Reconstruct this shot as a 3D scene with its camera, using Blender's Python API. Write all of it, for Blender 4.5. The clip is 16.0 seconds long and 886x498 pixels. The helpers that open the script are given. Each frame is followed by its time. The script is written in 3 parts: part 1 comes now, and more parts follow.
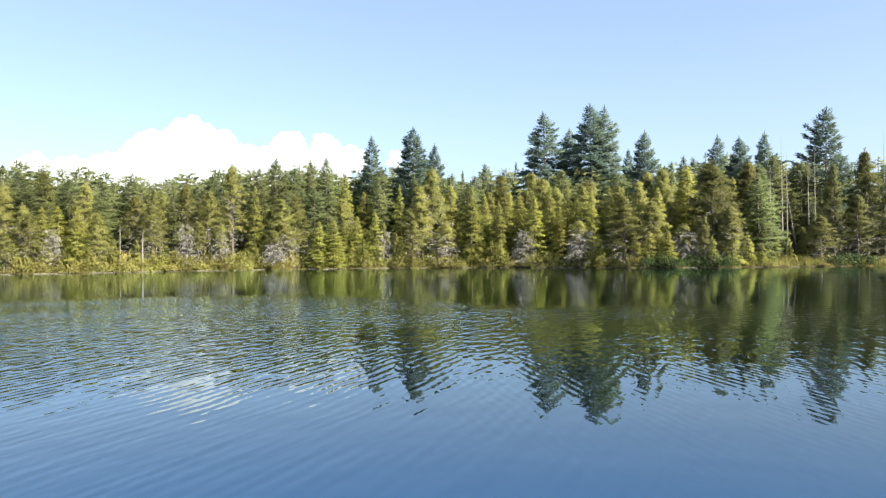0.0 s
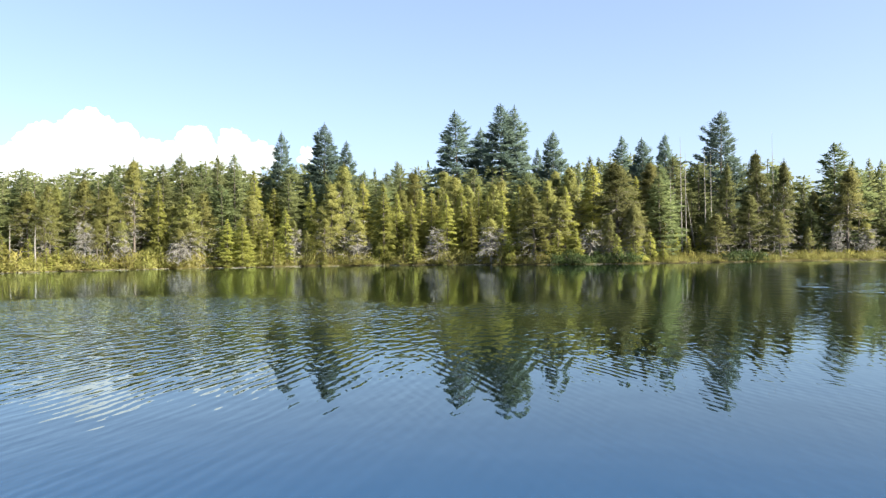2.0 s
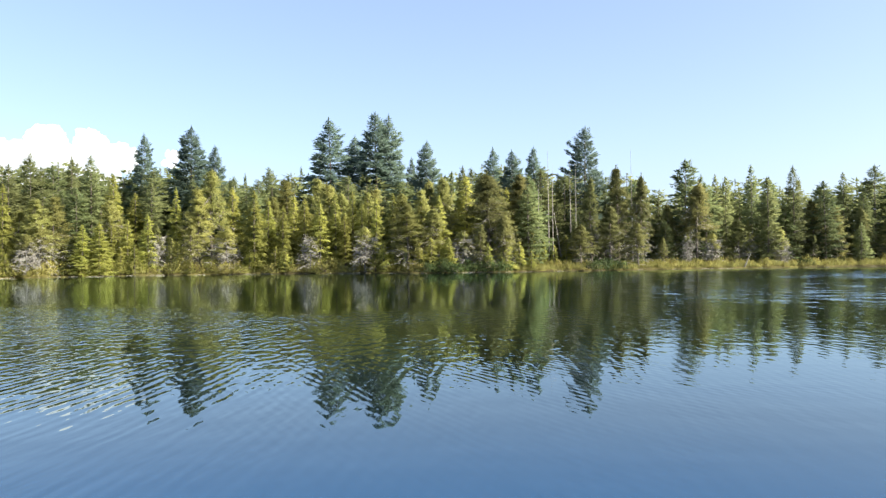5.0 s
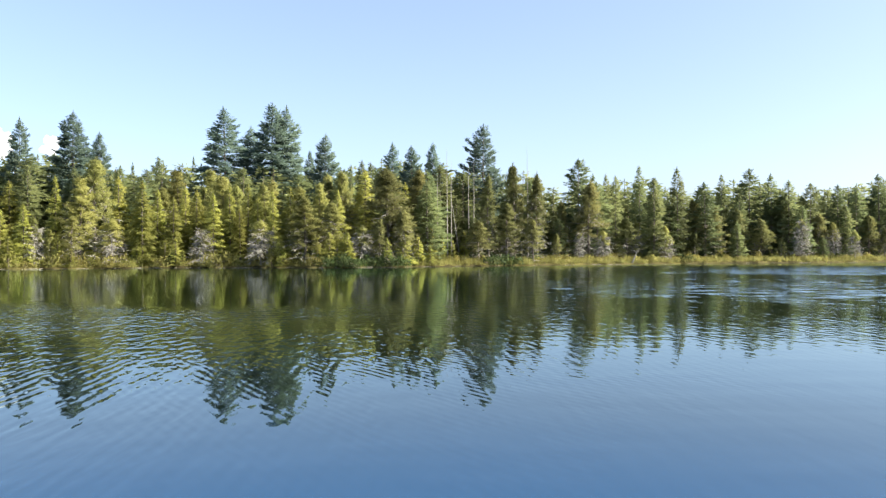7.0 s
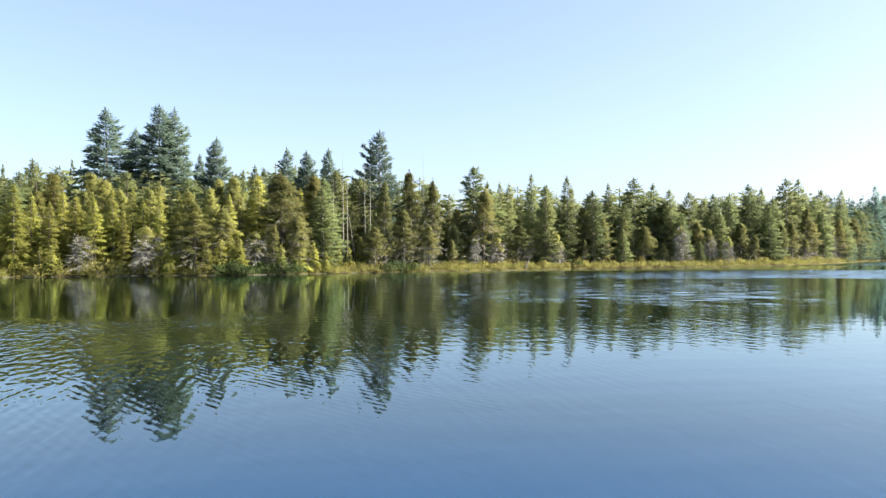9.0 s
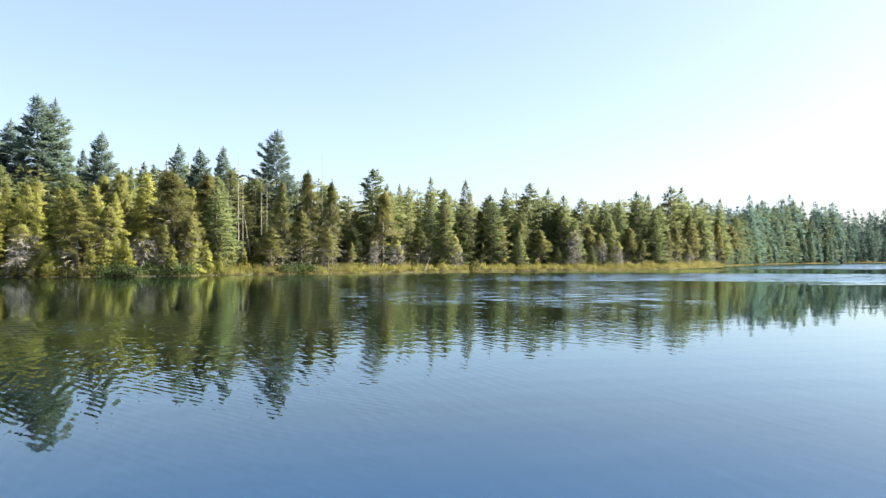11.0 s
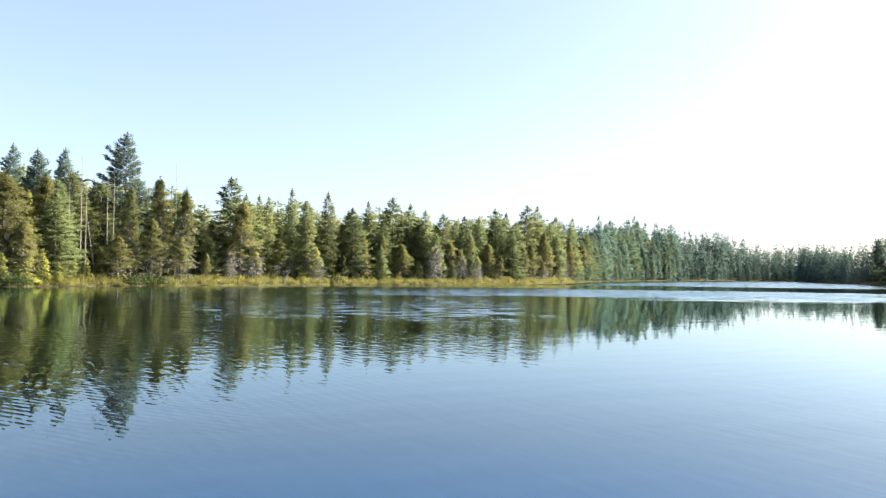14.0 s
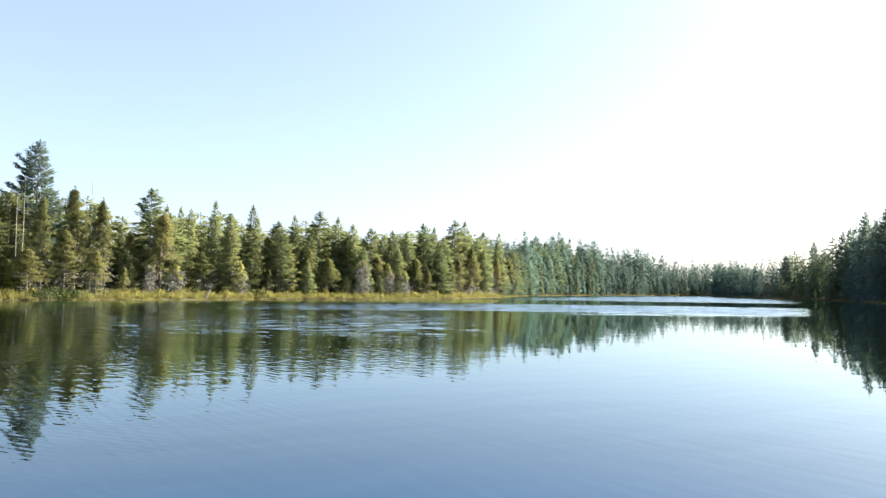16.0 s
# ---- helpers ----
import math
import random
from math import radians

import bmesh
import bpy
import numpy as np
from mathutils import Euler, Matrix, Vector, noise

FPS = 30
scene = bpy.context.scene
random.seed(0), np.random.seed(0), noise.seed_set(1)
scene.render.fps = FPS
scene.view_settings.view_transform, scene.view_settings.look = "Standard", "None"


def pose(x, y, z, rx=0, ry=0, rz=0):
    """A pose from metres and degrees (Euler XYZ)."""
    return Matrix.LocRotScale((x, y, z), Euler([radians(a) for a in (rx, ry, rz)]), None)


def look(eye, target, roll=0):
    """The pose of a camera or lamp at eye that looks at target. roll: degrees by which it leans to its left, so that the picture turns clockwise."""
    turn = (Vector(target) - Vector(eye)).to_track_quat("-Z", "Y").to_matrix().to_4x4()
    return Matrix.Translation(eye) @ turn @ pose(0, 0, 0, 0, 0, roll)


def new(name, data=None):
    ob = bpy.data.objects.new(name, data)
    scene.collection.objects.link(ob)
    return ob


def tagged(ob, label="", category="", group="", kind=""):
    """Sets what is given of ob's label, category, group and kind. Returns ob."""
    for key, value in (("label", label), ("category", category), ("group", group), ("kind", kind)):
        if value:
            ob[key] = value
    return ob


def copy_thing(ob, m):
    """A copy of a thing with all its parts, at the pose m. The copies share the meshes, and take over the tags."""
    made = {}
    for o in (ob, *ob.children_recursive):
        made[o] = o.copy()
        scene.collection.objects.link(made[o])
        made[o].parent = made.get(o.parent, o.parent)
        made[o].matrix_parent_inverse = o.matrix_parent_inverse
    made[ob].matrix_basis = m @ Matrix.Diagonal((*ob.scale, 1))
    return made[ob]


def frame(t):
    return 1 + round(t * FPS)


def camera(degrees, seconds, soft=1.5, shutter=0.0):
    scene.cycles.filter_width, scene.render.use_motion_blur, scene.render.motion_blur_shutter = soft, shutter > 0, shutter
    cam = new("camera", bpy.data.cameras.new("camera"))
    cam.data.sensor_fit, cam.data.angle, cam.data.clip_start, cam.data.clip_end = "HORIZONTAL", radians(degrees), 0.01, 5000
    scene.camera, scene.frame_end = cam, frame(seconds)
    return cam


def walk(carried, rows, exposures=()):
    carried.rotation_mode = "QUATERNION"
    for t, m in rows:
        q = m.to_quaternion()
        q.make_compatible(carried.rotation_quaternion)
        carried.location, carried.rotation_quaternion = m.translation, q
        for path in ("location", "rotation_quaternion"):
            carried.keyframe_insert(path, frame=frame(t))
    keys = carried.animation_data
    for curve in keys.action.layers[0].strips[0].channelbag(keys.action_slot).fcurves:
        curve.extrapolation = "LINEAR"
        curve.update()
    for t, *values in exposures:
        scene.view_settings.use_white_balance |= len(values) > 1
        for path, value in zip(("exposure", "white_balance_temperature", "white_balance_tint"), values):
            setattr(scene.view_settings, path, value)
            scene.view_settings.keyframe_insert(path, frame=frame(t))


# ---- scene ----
cam = camera(62.0, 16.0, soft=1.3)
EYE = 2.0          # metres over the water
ARM = 0.3          # the camera is held in front of the turning body


def heading(a, r, z=0.0):
    """A place r metres off in the direction a (degrees, clockwise from +y)."""
    return Vector((math.sin(radians(a)) * r, math.cos(radians(a)) * r, z))


# seconds, turn to the left, tilt up, roll, in degrees
PATH = [
    (0.0, 1.80, 0.51, -0.55), (0.5, -0.04, 0.44, -0.61), (1.0, -1.80, 0.38, -0.70), (1.5, -3.30, 0.31, -0.73),
    (2.0, -4.97, 0.25, -0.78), (2.5, -6.58, 0.33, -0.90), (3.0, -8.14, 0.50, -0.93), (5.5, -16.58, 0.77, -0.56),
    (6.0, -18.56, 0.70, -0.45), (6.5, -20.58, 0.54, -0.36), (7.0, -22.54, 0.33, -0.30), (7.5, -24.55, 0.30, -0.37),
    (8.0, -26.51, 0.46, -0.52), (8.5, -28.53, 0.65, -0.57), (9.0, -30.55, 0.77, -0.55), (11.5, -40.22, 1.00, -0.09),
    (12.0, -42.04, 1.15, 0.06), (12.5, -43.81, 1.15, 0.25), (13.0, -45.61, 1.26, 0.43), (13.5, -47.35, 1.60, 0.52),
    (14.0, -49.02, 1.99, 0.52), (14.5, -50.53, 2.36, 0.46), (15.0, -51.85, 2.71, 0.46), (15.5, -53.21, 2.97, 0.55),
    (16.0, -54.61, 3.17, 0.62),
]
steps = []
for t, yaw, tilt, roll in PATH:
    eye = heading(-yaw, ARM, EYE)
    steps.append((t, look(eye, eye + heading(-yaw, math.cos(radians(tilt)), math.sin(radians(tilt))), roll)))
walk(cam, steps, [(0.0, 1.95, 6700, 11.5), (7.0, 2.03, 6750, 11.5), (16.0, 2.17, 7000, 11.5)])

# ---- light ----
SUN_AZ, SUN_EL = 127.0, 36.0
world = bpy.data.worlds.new("sky")
scene.world = world
world.use_nodes = True
wn = world.node_tree
sky = wn.nodes.new("ShaderNodeTexSky")
sky.sky_type = "NISHITA"
sky.sun_disc = False
sky.sun_elevation = radians(SUN_EL)
sky.sun_rotation = radians(SUN_AZ)
sky.air_density, sky.dust_density, sky.ozone_density = 0.75, 2.2, 1.3
haze = wn.nodes.new("ShaderNodeMix")           # thin high haze evens out the blue
haze.data_type = "RGBA"
haze.inputs[0].default_value = 0.27
haze.inputs[7].default_value = (1.9, 2.6, 3.8, 1)
wn.links.new(sky.outputs[0], haze.inputs[6])
wn.links.new(haze.outputs[2], wn.nodes["Background"].inputs[0])
wn.nodes["Background"].inputs[1].default_value = 0.082
sun_data = bpy.data.lights.new("sun", "SUN")
sun_data.energy, sun_data.angle, sun_data.color = 4.1, radians(0.53), (1.0, 0.92, 0.76)
sun = new("sun", sun_data)
sun.matrix_world = look(heading(SUN_AZ, math.cos(radians(SUN_EL)) * 100, math.sin(radians(SUN_EL)) * 100), (0, 0, 0))


# ---- materials ----
class Nodes:
    """A node material with short ways to add nodes."""

    def __init__(self, name):
        self.mat = bpy.data.materials.new(name)
        self.mat.use_nodes = True
        self.tree = self.mat.node_tree
        self.bsdf = self.tree.nodes["Principled BSDF"]
        self.out = self.tree.nodes["Material Output"]

    def add(self, kind, *feeds, **settings):
        node = self.tree.nodes.new(kind)
        for key, value in settings.items():
            setattr(node, key, value)
        for slot, value in feeds:
            self.feed(node, slot, value)
        return node

    def feed(self, node, slot, value):
        if isinstance(value, bpy.types.NodeSocket):
            self.tree.links.new(value, node.inputs[slot])
        else:
            node.inputs[slot].default_value = value

    def math(self, op, a, b=0.0):
        return self.add("ShaderNodeMath", (0, a), (1, b), operation=op).outputs[0]

    def noise(self, scale, detail=3.0, at=None, rough=0.5):
        node = self.add("ShaderNodeTexNoise", ("Scale", scale), ("Detail", detail), ("Roughness", rough))
        if at is not None:
            self.feed(node, "Vector", at)
        return node.outputs[0]

    def span(self, value, a, b, c=0.0, d=1.0):
        return self.add("ShaderNodeMapRange", (0, value), (1, a), (2, b), (3, c), (4, d), interpolation_type="SMOOTHSTEP").outputs[0]

    def mix(self, f, a, b):
        node = self.add("ShaderNodeMix", (0, f), data_type="RGBA")
        self.feed(node, 6, a), self.feed(node, 7, b)
        return node.outputs[2]


def foliage(name, dark, light, other, thin=0.3):
    """Needles and leaves: two greens by sprig, a third tone by whole plant, some light coming through."""
    n = Nodes(name)
    at = n.add("ShaderNodeTexCoord").outputs["Object"]
    island = n.add("ShaderNodeNewGeometry").outputs["Random Per Island"]
    plant = n.add("ShaderNodeObjectInfo").outputs["Random"]
    patch = n.span(n.noise(0.55, 3, at), 0.35, 0.65)
    col = n.mix(n.math("ADD", n.math("MULTIPLY", island, 0.6), n.math("MULTIPLY", patch, 0.4)), (*dark, 1), (*light, 1))
    col = n.mix(n.math("MULTIPLY", plant, 0.75), col, (*other, 1))
    hue = n.add("ShaderNodeHueSaturation", ("Color", col), ("Value", n.span(n.math("FRACT", n.math("MULTIPLY", plant, 7.31)), 0, 1, 0.72, 1.2)))
    col = hue.outputs[0]
    n.feed(n.bsdf, "Base Color", col)
    n.feed(n.bsdf, "Roughness", 0.62)
    n.feed(n.bsdf, "Specular IOR Level", 0.12)
    glow = n.add("ShaderNodeHueSaturation", ("Color", col), ("Value", 1.28))      # needles let more light through than they throw back
    leaf = n.add("ShaderNodeBsdfTranslucent", ("Color", glow.outputs[0]))
    both = n.add("ShaderNodeMixShader", (0, thin), (1, n.bsdf.outputs[0]), (2, leaf.outputs[0]))
    n.tree.links.new(both.outputs[0], n.out.inputs[0])
    return n.mat


def woody(name, dark, light, scale=3.0):
    """Bark or weathered wood with streaks along the stem and lichen patches."""
    n = Nodes(name)
    at = n.add("ShaderNodeTexCoord").outputs["Object"]
    long = n.add("ShaderNodeMapping", ("Vector", at), ("Scale", (6, 6, 0.8))).outputs[0]
    streak = n.noise(scale, 4, long)
    spots = n.span(n.noise(0.9, 3, at), 0.4, 0.65)
    island = n.add("ShaderNodeNewGeometry").outputs["Random Per Island"]
    f = n.math("ADD", n.math("MULTIPLY", streak, 0.5), n.math("ADD", n.math("MULTIPLY", spots, 0.25), n.math("MULTIPLY", island, 0.25)))
    n.feed(n.bsdf, "Base Color", n.mix(f, (*dark, 1), (*light, 1)))
    n.feed(n.bsdf, "Roughness", 0.85)
    bump = n.add("ShaderNodeBump", ("Height", streak), ("Strength", 0.6), ("Distance", 0.03))
    n.feed(n.bsdf, "Normal", bump.outputs[0])
    return n.mat


FIR = foliage("fir needles", (0.074, 0.120, 0.098), (0.130, 0.186, 0.150), (0.100, 0.140, 0.108), 0.48)
# bluer than the near firs: distance haze is put into the needle colour
HAZED_FIR = foliage("distant fir needles with painted haze", (0.068, 0.124, 0.112), (0.110, 0.176, 0.154), (0.084, 0.140, 0.120), 0.58)
MID_SPRUCE = foliage("deep green spruce needles", (0.068, 0.108, 0.066), (0.116, 0.160, 0.090), (0.094, 0.130, 0.072), 0.5)
SPRUCE = foliage("spruce needles", (0.084, 0.118, 0.058), (0.146, 0.182, 0.080), (0.150, 0.164, 0.068), 0.56)
PINE = foliage("pine needles", (0.160, 0.180, 0.066), (0.248, 0.266, 0.092), (0.250, 0.248, 0.086), 0.58)
# darker copy of PINE: the right bank's side shade is in the colour
SHADED_PINE = foliage("olive pine needles darkened for shade", (0.102, 0.122, 0.053), (0.174, 0.190, 0.076), (0.184, 0.178, 0.068), 0.55)
CEDAR = foliage("cedar sprays", (0.192, 0.216, 0.060), (0.305, 0.326, 0.088), (0.280, 0.278, 0.080), 0.6)
SHRUB = foliage("shrub leaves", (0.140, 0.158, 0.046), (0.270, 0.270, 0.080), (0.250, 0.220, 0.074), 0.45)
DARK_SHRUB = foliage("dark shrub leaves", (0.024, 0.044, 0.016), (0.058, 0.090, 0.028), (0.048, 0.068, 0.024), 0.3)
SEDGE = foliage("sedge blades", (0.100, 0.126, 0.040), (0.290, 0.268, 0.095), (0.180, 0.176, 0.058), 0.45)
BARK = woody("grey brown bark", (0.055, 0.045, 0.036), (0.17, 0.15, 0.125))
PALE_BARK = woody("pale lichen bark", (0.10, 0.096, 0.09), (0.30, 0.29, 0.27))
DEAD = woody("bleached dead twigs", (0.145, 0.142, 0.126), (0.305, 0.300, 0.270))
DRIFT = woody("bleached driftwood", (0.22, 0.20, 0.16), (0.45, 0.42, 0.35))


def soil_material():
    n = Nodes("forest floor")
    at = n.add("ShaderNodeTexCoord").outputs["Object"]
    a, b = n.noise(0.15, 4, at), n.noise(2.5, 5, at)
    col = n.mix(n.span(a, 0.35, 0.65), (0.060, 0.048, 0.026, 1), (0.105, 0.092, 0.032, 1))
    col = n.mix(n.math("MULTIPLY", b, 0.6), col, (0.035, 0.040, 0.014, 1))
    n.feed(n.bsdf, "Base Color", col)
    n.feed(n.bsdf, "Roughness", 0.95)
    n.feed(n.bsdf, "Specular IOR Level", 0.05)
    n.feed(n.bsdf, "Normal", n.add("ShaderNodeBump", ("Height", b), ("Strength", 0.8), ("Distance", 0.15)).outputs[0])
    return n.mat


def water_material():
    """A dark lake: wind ripples within some thirty metres, nearly calm beyond, breeze-roughened bands far out."""
    n = Nodes("lake water")
    here = n.add("ShaderNodeTexCoord").outputs["Object"]
    away = n.add("ShaderNodeVectorMath", (0, here), operation="LENGTH").outputs[1]
    part = n.add("ShaderNodeSeparateXYZ", (0, here))
    side = n.math("ARCTAN2", part.outputs[0], part.outputs[1])                      # 0 ahead, grows clockwise

    def lay(at, crest, across, along):
        """Metres across and along wave crests that run in the direction crest (degrees), scaled."""
        c, s = math.cos(radians(crest)), math.sin(radians(crest))
        u = n.add("ShaderNodeVectorMath", (0, at), (1, (c * across, -s * across, 0)), operation="DOT_PRODUCT").outputs[1]
        v = n.add("ShaderNodeVectorMath", (0, at), (1, (s * along, c * along, 0)), operation="DOT_PRODUCT").outputs[1]
        return n.add("ShaderNodeCombineXYZ", (0, u), (1, v)).outputs[0]

    drift = n.noise(0.045, 2, here)
    edge = n.math("ADD", away, n.math("MULTIPLY", n.math("SUBTRACT", drift, 0.5), 26.0))
    edge = n.math("SUBTRACT", edge, n.math("MULTIPLY", n.span(side, 0.5, 0.7, 0.0, 12.0), n.span(side, 1.0, 1.1, 1.0, 0.0)))
    edge = n.math("SUBTRACT", edge, n.span(side, -0.15, 0.05, 7.0, 0.0))
    near = n.span(edge, 28.0, 34.0, 1.0, 0.08)
    near = n.math("MULTIPLY", near, n.math("MULTIPLY", n.span(away, 8.0, 17.0, 0.16, 1.0), n.span(away, 14.0, 27.0, 1.0, 1.5)))
    near = n.math("MULTIPLY", near, n.span(side, -0.2, 0.95, 1.1, 0.24))
    near = n.math("MULTIPLY", near, n.span(n.noise(0.16, 2, lay(here, 60, 1.0, 0.5)), 0.3, 0.65, 0.5, 1.15))
    near = n.math("MULTIPLY", near, n.span(side, 0.50, 0.95, 1.0, 0.4))
    # a mirror-calm reach in the lee of the point
    lee = n.math("MULTIPLY", n.span(side, 0.95, 1.14), n.span(away, 12.0, 21.0, 0.0, 0.9))
    near = n.math("MULTIPLY", near, n.math("SUBTRACT", 1.0, lee))
    # low ripples further out before the point
    near = n.math("MAXIMUM", near, n.math("MULTIPLY", n.math("MULTIPLY", n.span(side, 0.36, 0.55, 0.0, 0.42), n.span(side, 0.90, 1.10, 1.0, 0.0)), n.math("MULTIPLY", n.span(away, 14.0, 20.0), n.span(away, 45.0, 75.0, 1.0, 0.0))))
    # breeze on the far water
    streak = n.noise(1.0, 3, lay(here, 135, 0.05, 0.012))
    reach = n.math("ADD", away, n.math("MULTIPLY", n.math("SUBTRACT", streak, 0.5), 40.0))
    band = n.math("MULTIPLY", n.span(reach, 62.0, 78.0), n.span(reach, 106.0, 118.0, 1.0, 0.0))
    band = n.math("ADD", band, n.span(reach, 150.0, 175.0))
    gusts = n.span(n.noise(1.0, 4, lay(here, 140, 0.9, 0.25), 0.65), 0.42, 0.54, 0.05, 0.95)
    wind = n.math("MULTIPLY", n.math("MULTIPLY", band, gusts), n.span(n.math("ADD", side, n.math("MULTIPLY", streak, 0.3)), 0.62, 0.95))
    # cat's paws between the ripples and those bands
    paws = n.span(n.noise(1.0, 4, lay(here, 130, 1.3, 0.40), 0.6), 0.45, 0.58)
    paws = n.math("MULTIPLY", paws, n.math("MULTIPLY", n.span(away, 26.0, 40.0), n.span(away, 95.0, 118.0, 1.0, 0.0)))
    paws = n.math("MULTIPLY", paws, n.span(n.math("ADD", side, n.math("MULTIPLY", streak, 0.3)), 0.50, 0.75, 0.06, 0.48))
    paws = n.math("MULTIPLY", paws, n.span(side, 0.90, 1.08, 1.0, 0.0))
    wind = n.math("MULTIPLY", wind, n.span(side, 1.36, 1.44, 1.0, 0.0))
    wind = n.math("MAXIMUM", wind, paws)

    # short ripples give way to longer ones out on the right
    long = n.math("MULTIPLY", n.span(side, 0.30, 0.65), n.span(away, 16.0, 26.0))
    long = n.math("MAXIMUM", long, n.span(away, 20.0, 30.0, 0.0, 0.7))
    short = n.math("SUBTRACT", 1.0, n.math("MULTIPLY", long, 0.9))
    cross = n.math("MULTIPLY", short, n.span(away, 12.0, 20.0, 1.0, 0.1))

    def height(at):
        """The water's height: crests half a metre apart that run nearly straight ahead, and a low swell."""
        warp = n.noise(1.0, 2.0, lay(at, 13, 1.0, 0.6), 0.5)
        patch = n.span(n.noise(1.0, 2.0, lay(at, 13, 1.5, 0.7), 0.5), 0.30, 0.64, 0.1, 1.3)
        total = None
        for crest, apart, tall, bend, share in ((17, 0.22, 0.0021, 9.0, short), (-12, 0.17, 0.0012, 8.0, cross), (19, 0.62, 0.0058, 10.0, long)):
            u = n.add("ShaderNodeSeparateXYZ", (0, lay(at, crest, 2 * math.pi / apart, 1.0))).outputs[0]
            wave = n.math("SINE", n.math("ADD", u, n.math("MULTIPLY", warp, bend)))
            wave = n.math("MULTIPLY", n.math("MULTIPLY", wave, tall), share)
            total = wave if total is None else n.math("ADD", total, wave)
        total = n.math("MULTIPLY", total, n.span(away, 12.0, 19.0, 1.0, 0.4))
        loose = n.math("MULTIPLY", n.noise(1.0, 1.5, lay(at, 12, 4.2, 1.8), 0.4), n.math("MULTIPLY", n.span(away, 11.0, 19.0, 0.007, 0.034), n.span(side, 0.12, 0.4, 1.0, 0.6)))
        swell = n.noise(1.0, 1.0, lay(at, 112, 1.2, 0.45), 0.4)
        h = n.math("MULTIPLY", n.math("ADD", n.math("MULTIPLY", total, patch), loose), near)
        roll = n.noise(1.0, 2.0, lay(at, 22, 3.2, 0.7), 0.45)
        h = n.math("ADD", h, n.math("MULTIPLY", roll, n.math("MULTIPLY", n.span(away, 10.0, 20.0, 0.0058, 0.0), n.span(side, 0.3, 0.9, 1.0, 0.5))))
        return n.math("ADD", h, n.math("MULTIPLY", swell, 0.0045))

    step = 0.012
    flat = height(here)
    tilt = []
    for way in ((step, 0, 0), (0, step, 0)):
        moved = n.add("ShaderNodeVectorMath", (0, here), (1, way), operation="ADD").outputs[0]
        tilt.append(n.math("MULTIPLY", n.math("SUBTRACT", height(moved), flat), -1 / step))
    # wavelets too short to see singly, steeper on their lee side where the breeze blows
    chop = n.add("ShaderNodeTexNoise", ("Vector", here), ("Scale", 5.0), ("Detail", 1.0)).outputs[1]
    chop = n.add("ShaderNodeVectorMath", (0, chop), (1, (0.5, 0.5, 0.5)), operation="SUBTRACT").outputs[0]
    chop = n.add("ShaderNodeSeparateXYZ", (0, chop))
    rough = n.math("ADD", n.math("MULTIPLY", wind, 0.20), n.math("MULTIPLY", n.span(away, 26.0, 45.0, 0.0, 0.022), n.span(side, 0.5, 1.0, 1.0, 0.18)))
    for k, lean in ((0, -0.085), (1, -0.060)):
        more = n.math("ADD", n.math("MULTIPLY", chop.outputs[k], rough), n.math("MULTIPLY", wind, lean))
        tilt[k] = n.math("ADD", tilt[k], more)
    normal = n.add("ShaderNodeCombineXYZ", (0, tilt[0]), (1, tilt[1]), (2, 1.0)).outputs[0]
    normal = n.add("ShaderNodeVectorMath", (0, normal), operation="NORMALIZE").outputs[0]
    # body blue close by, painted near black farther out to keep tree reflections dark
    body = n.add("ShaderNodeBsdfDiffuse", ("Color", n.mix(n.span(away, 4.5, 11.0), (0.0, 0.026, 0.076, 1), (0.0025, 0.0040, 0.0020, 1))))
    gloss = n.add("ShaderNodeBsdfGlossy", ("Color", (0.83, 0.96, 1.0, 1)), ("Roughness", 0.012), ("Normal", normal))
    share = n.add("ShaderNodeFresnel", ("IOR", 1.72), ("Normal", normal))
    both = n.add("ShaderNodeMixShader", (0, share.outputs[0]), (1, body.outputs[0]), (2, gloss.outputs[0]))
    n.tree.nodes.remove(n.bsdf)
    n.tree.links.new(both.outputs[0], n.out.inputs[0])
    return n.mat


def cloud_material():
    n = Nodes("self-lit cumulus")
    at = n.add("ShaderNodeTexCoord").outputs["Object"]
    n.feed(n.bsdf, "Base Color", (0.09, 0.09, 0.09, 1))
    n.feed(n.bsdf, "Roughness", 1.0)
    n.feed(n.bsdf, "Specular IOR Level", 0.0)
    # the glow stands in for sunlight scattered through the cloud
    n.feed(n.bsdf, "Emission Color", (0.84, 0.94, 1.0, 1))
    n.feed(n.bsdf, "Emission Strength", 0.33)
    n.feed(n.bsdf, "Normal", n.add("ShaderNodeBump", ("Height", n.noise(0.02, 5, at)), ("Strength", 0.4), ("Distance", 20.0)).outputs[0])
    return n.mat


SOIL, WATER, CLOUD = soil_material(), water_material(), cloud_material()

# ---- the lake's outline and the lie of the land ----
# direction in degrees, distance of the shore in eye heights
SHORE = [
    (-180, 9), (-130, 14), (-90, 36), (-60, 52), (-45, 56), (-33, 58), (-25, 58), (-20, 60), (-8, 61), (0, 60), (9, 56), (13, 53.5),
    (18, 53.5), (23, 55), (29, 58), (34, 61), (42, 67), (50, 72), (55, 80), (57.5, 90), (59.5, 110), (61.5, 140), (64, 165),
    (67, 190), (71, 220), (74.5, 225), (76, 180), (78, 150), (80, 142), (83, 125), (85.6, 94), (90, 70), (100, 45), (120, 22), (180, 9),
]
SHORE_A = np.array([s[0] for s in SHORE], float)
SHORE_I = 1 / (EYE * np.array([s[1] for s in SHORE], float))


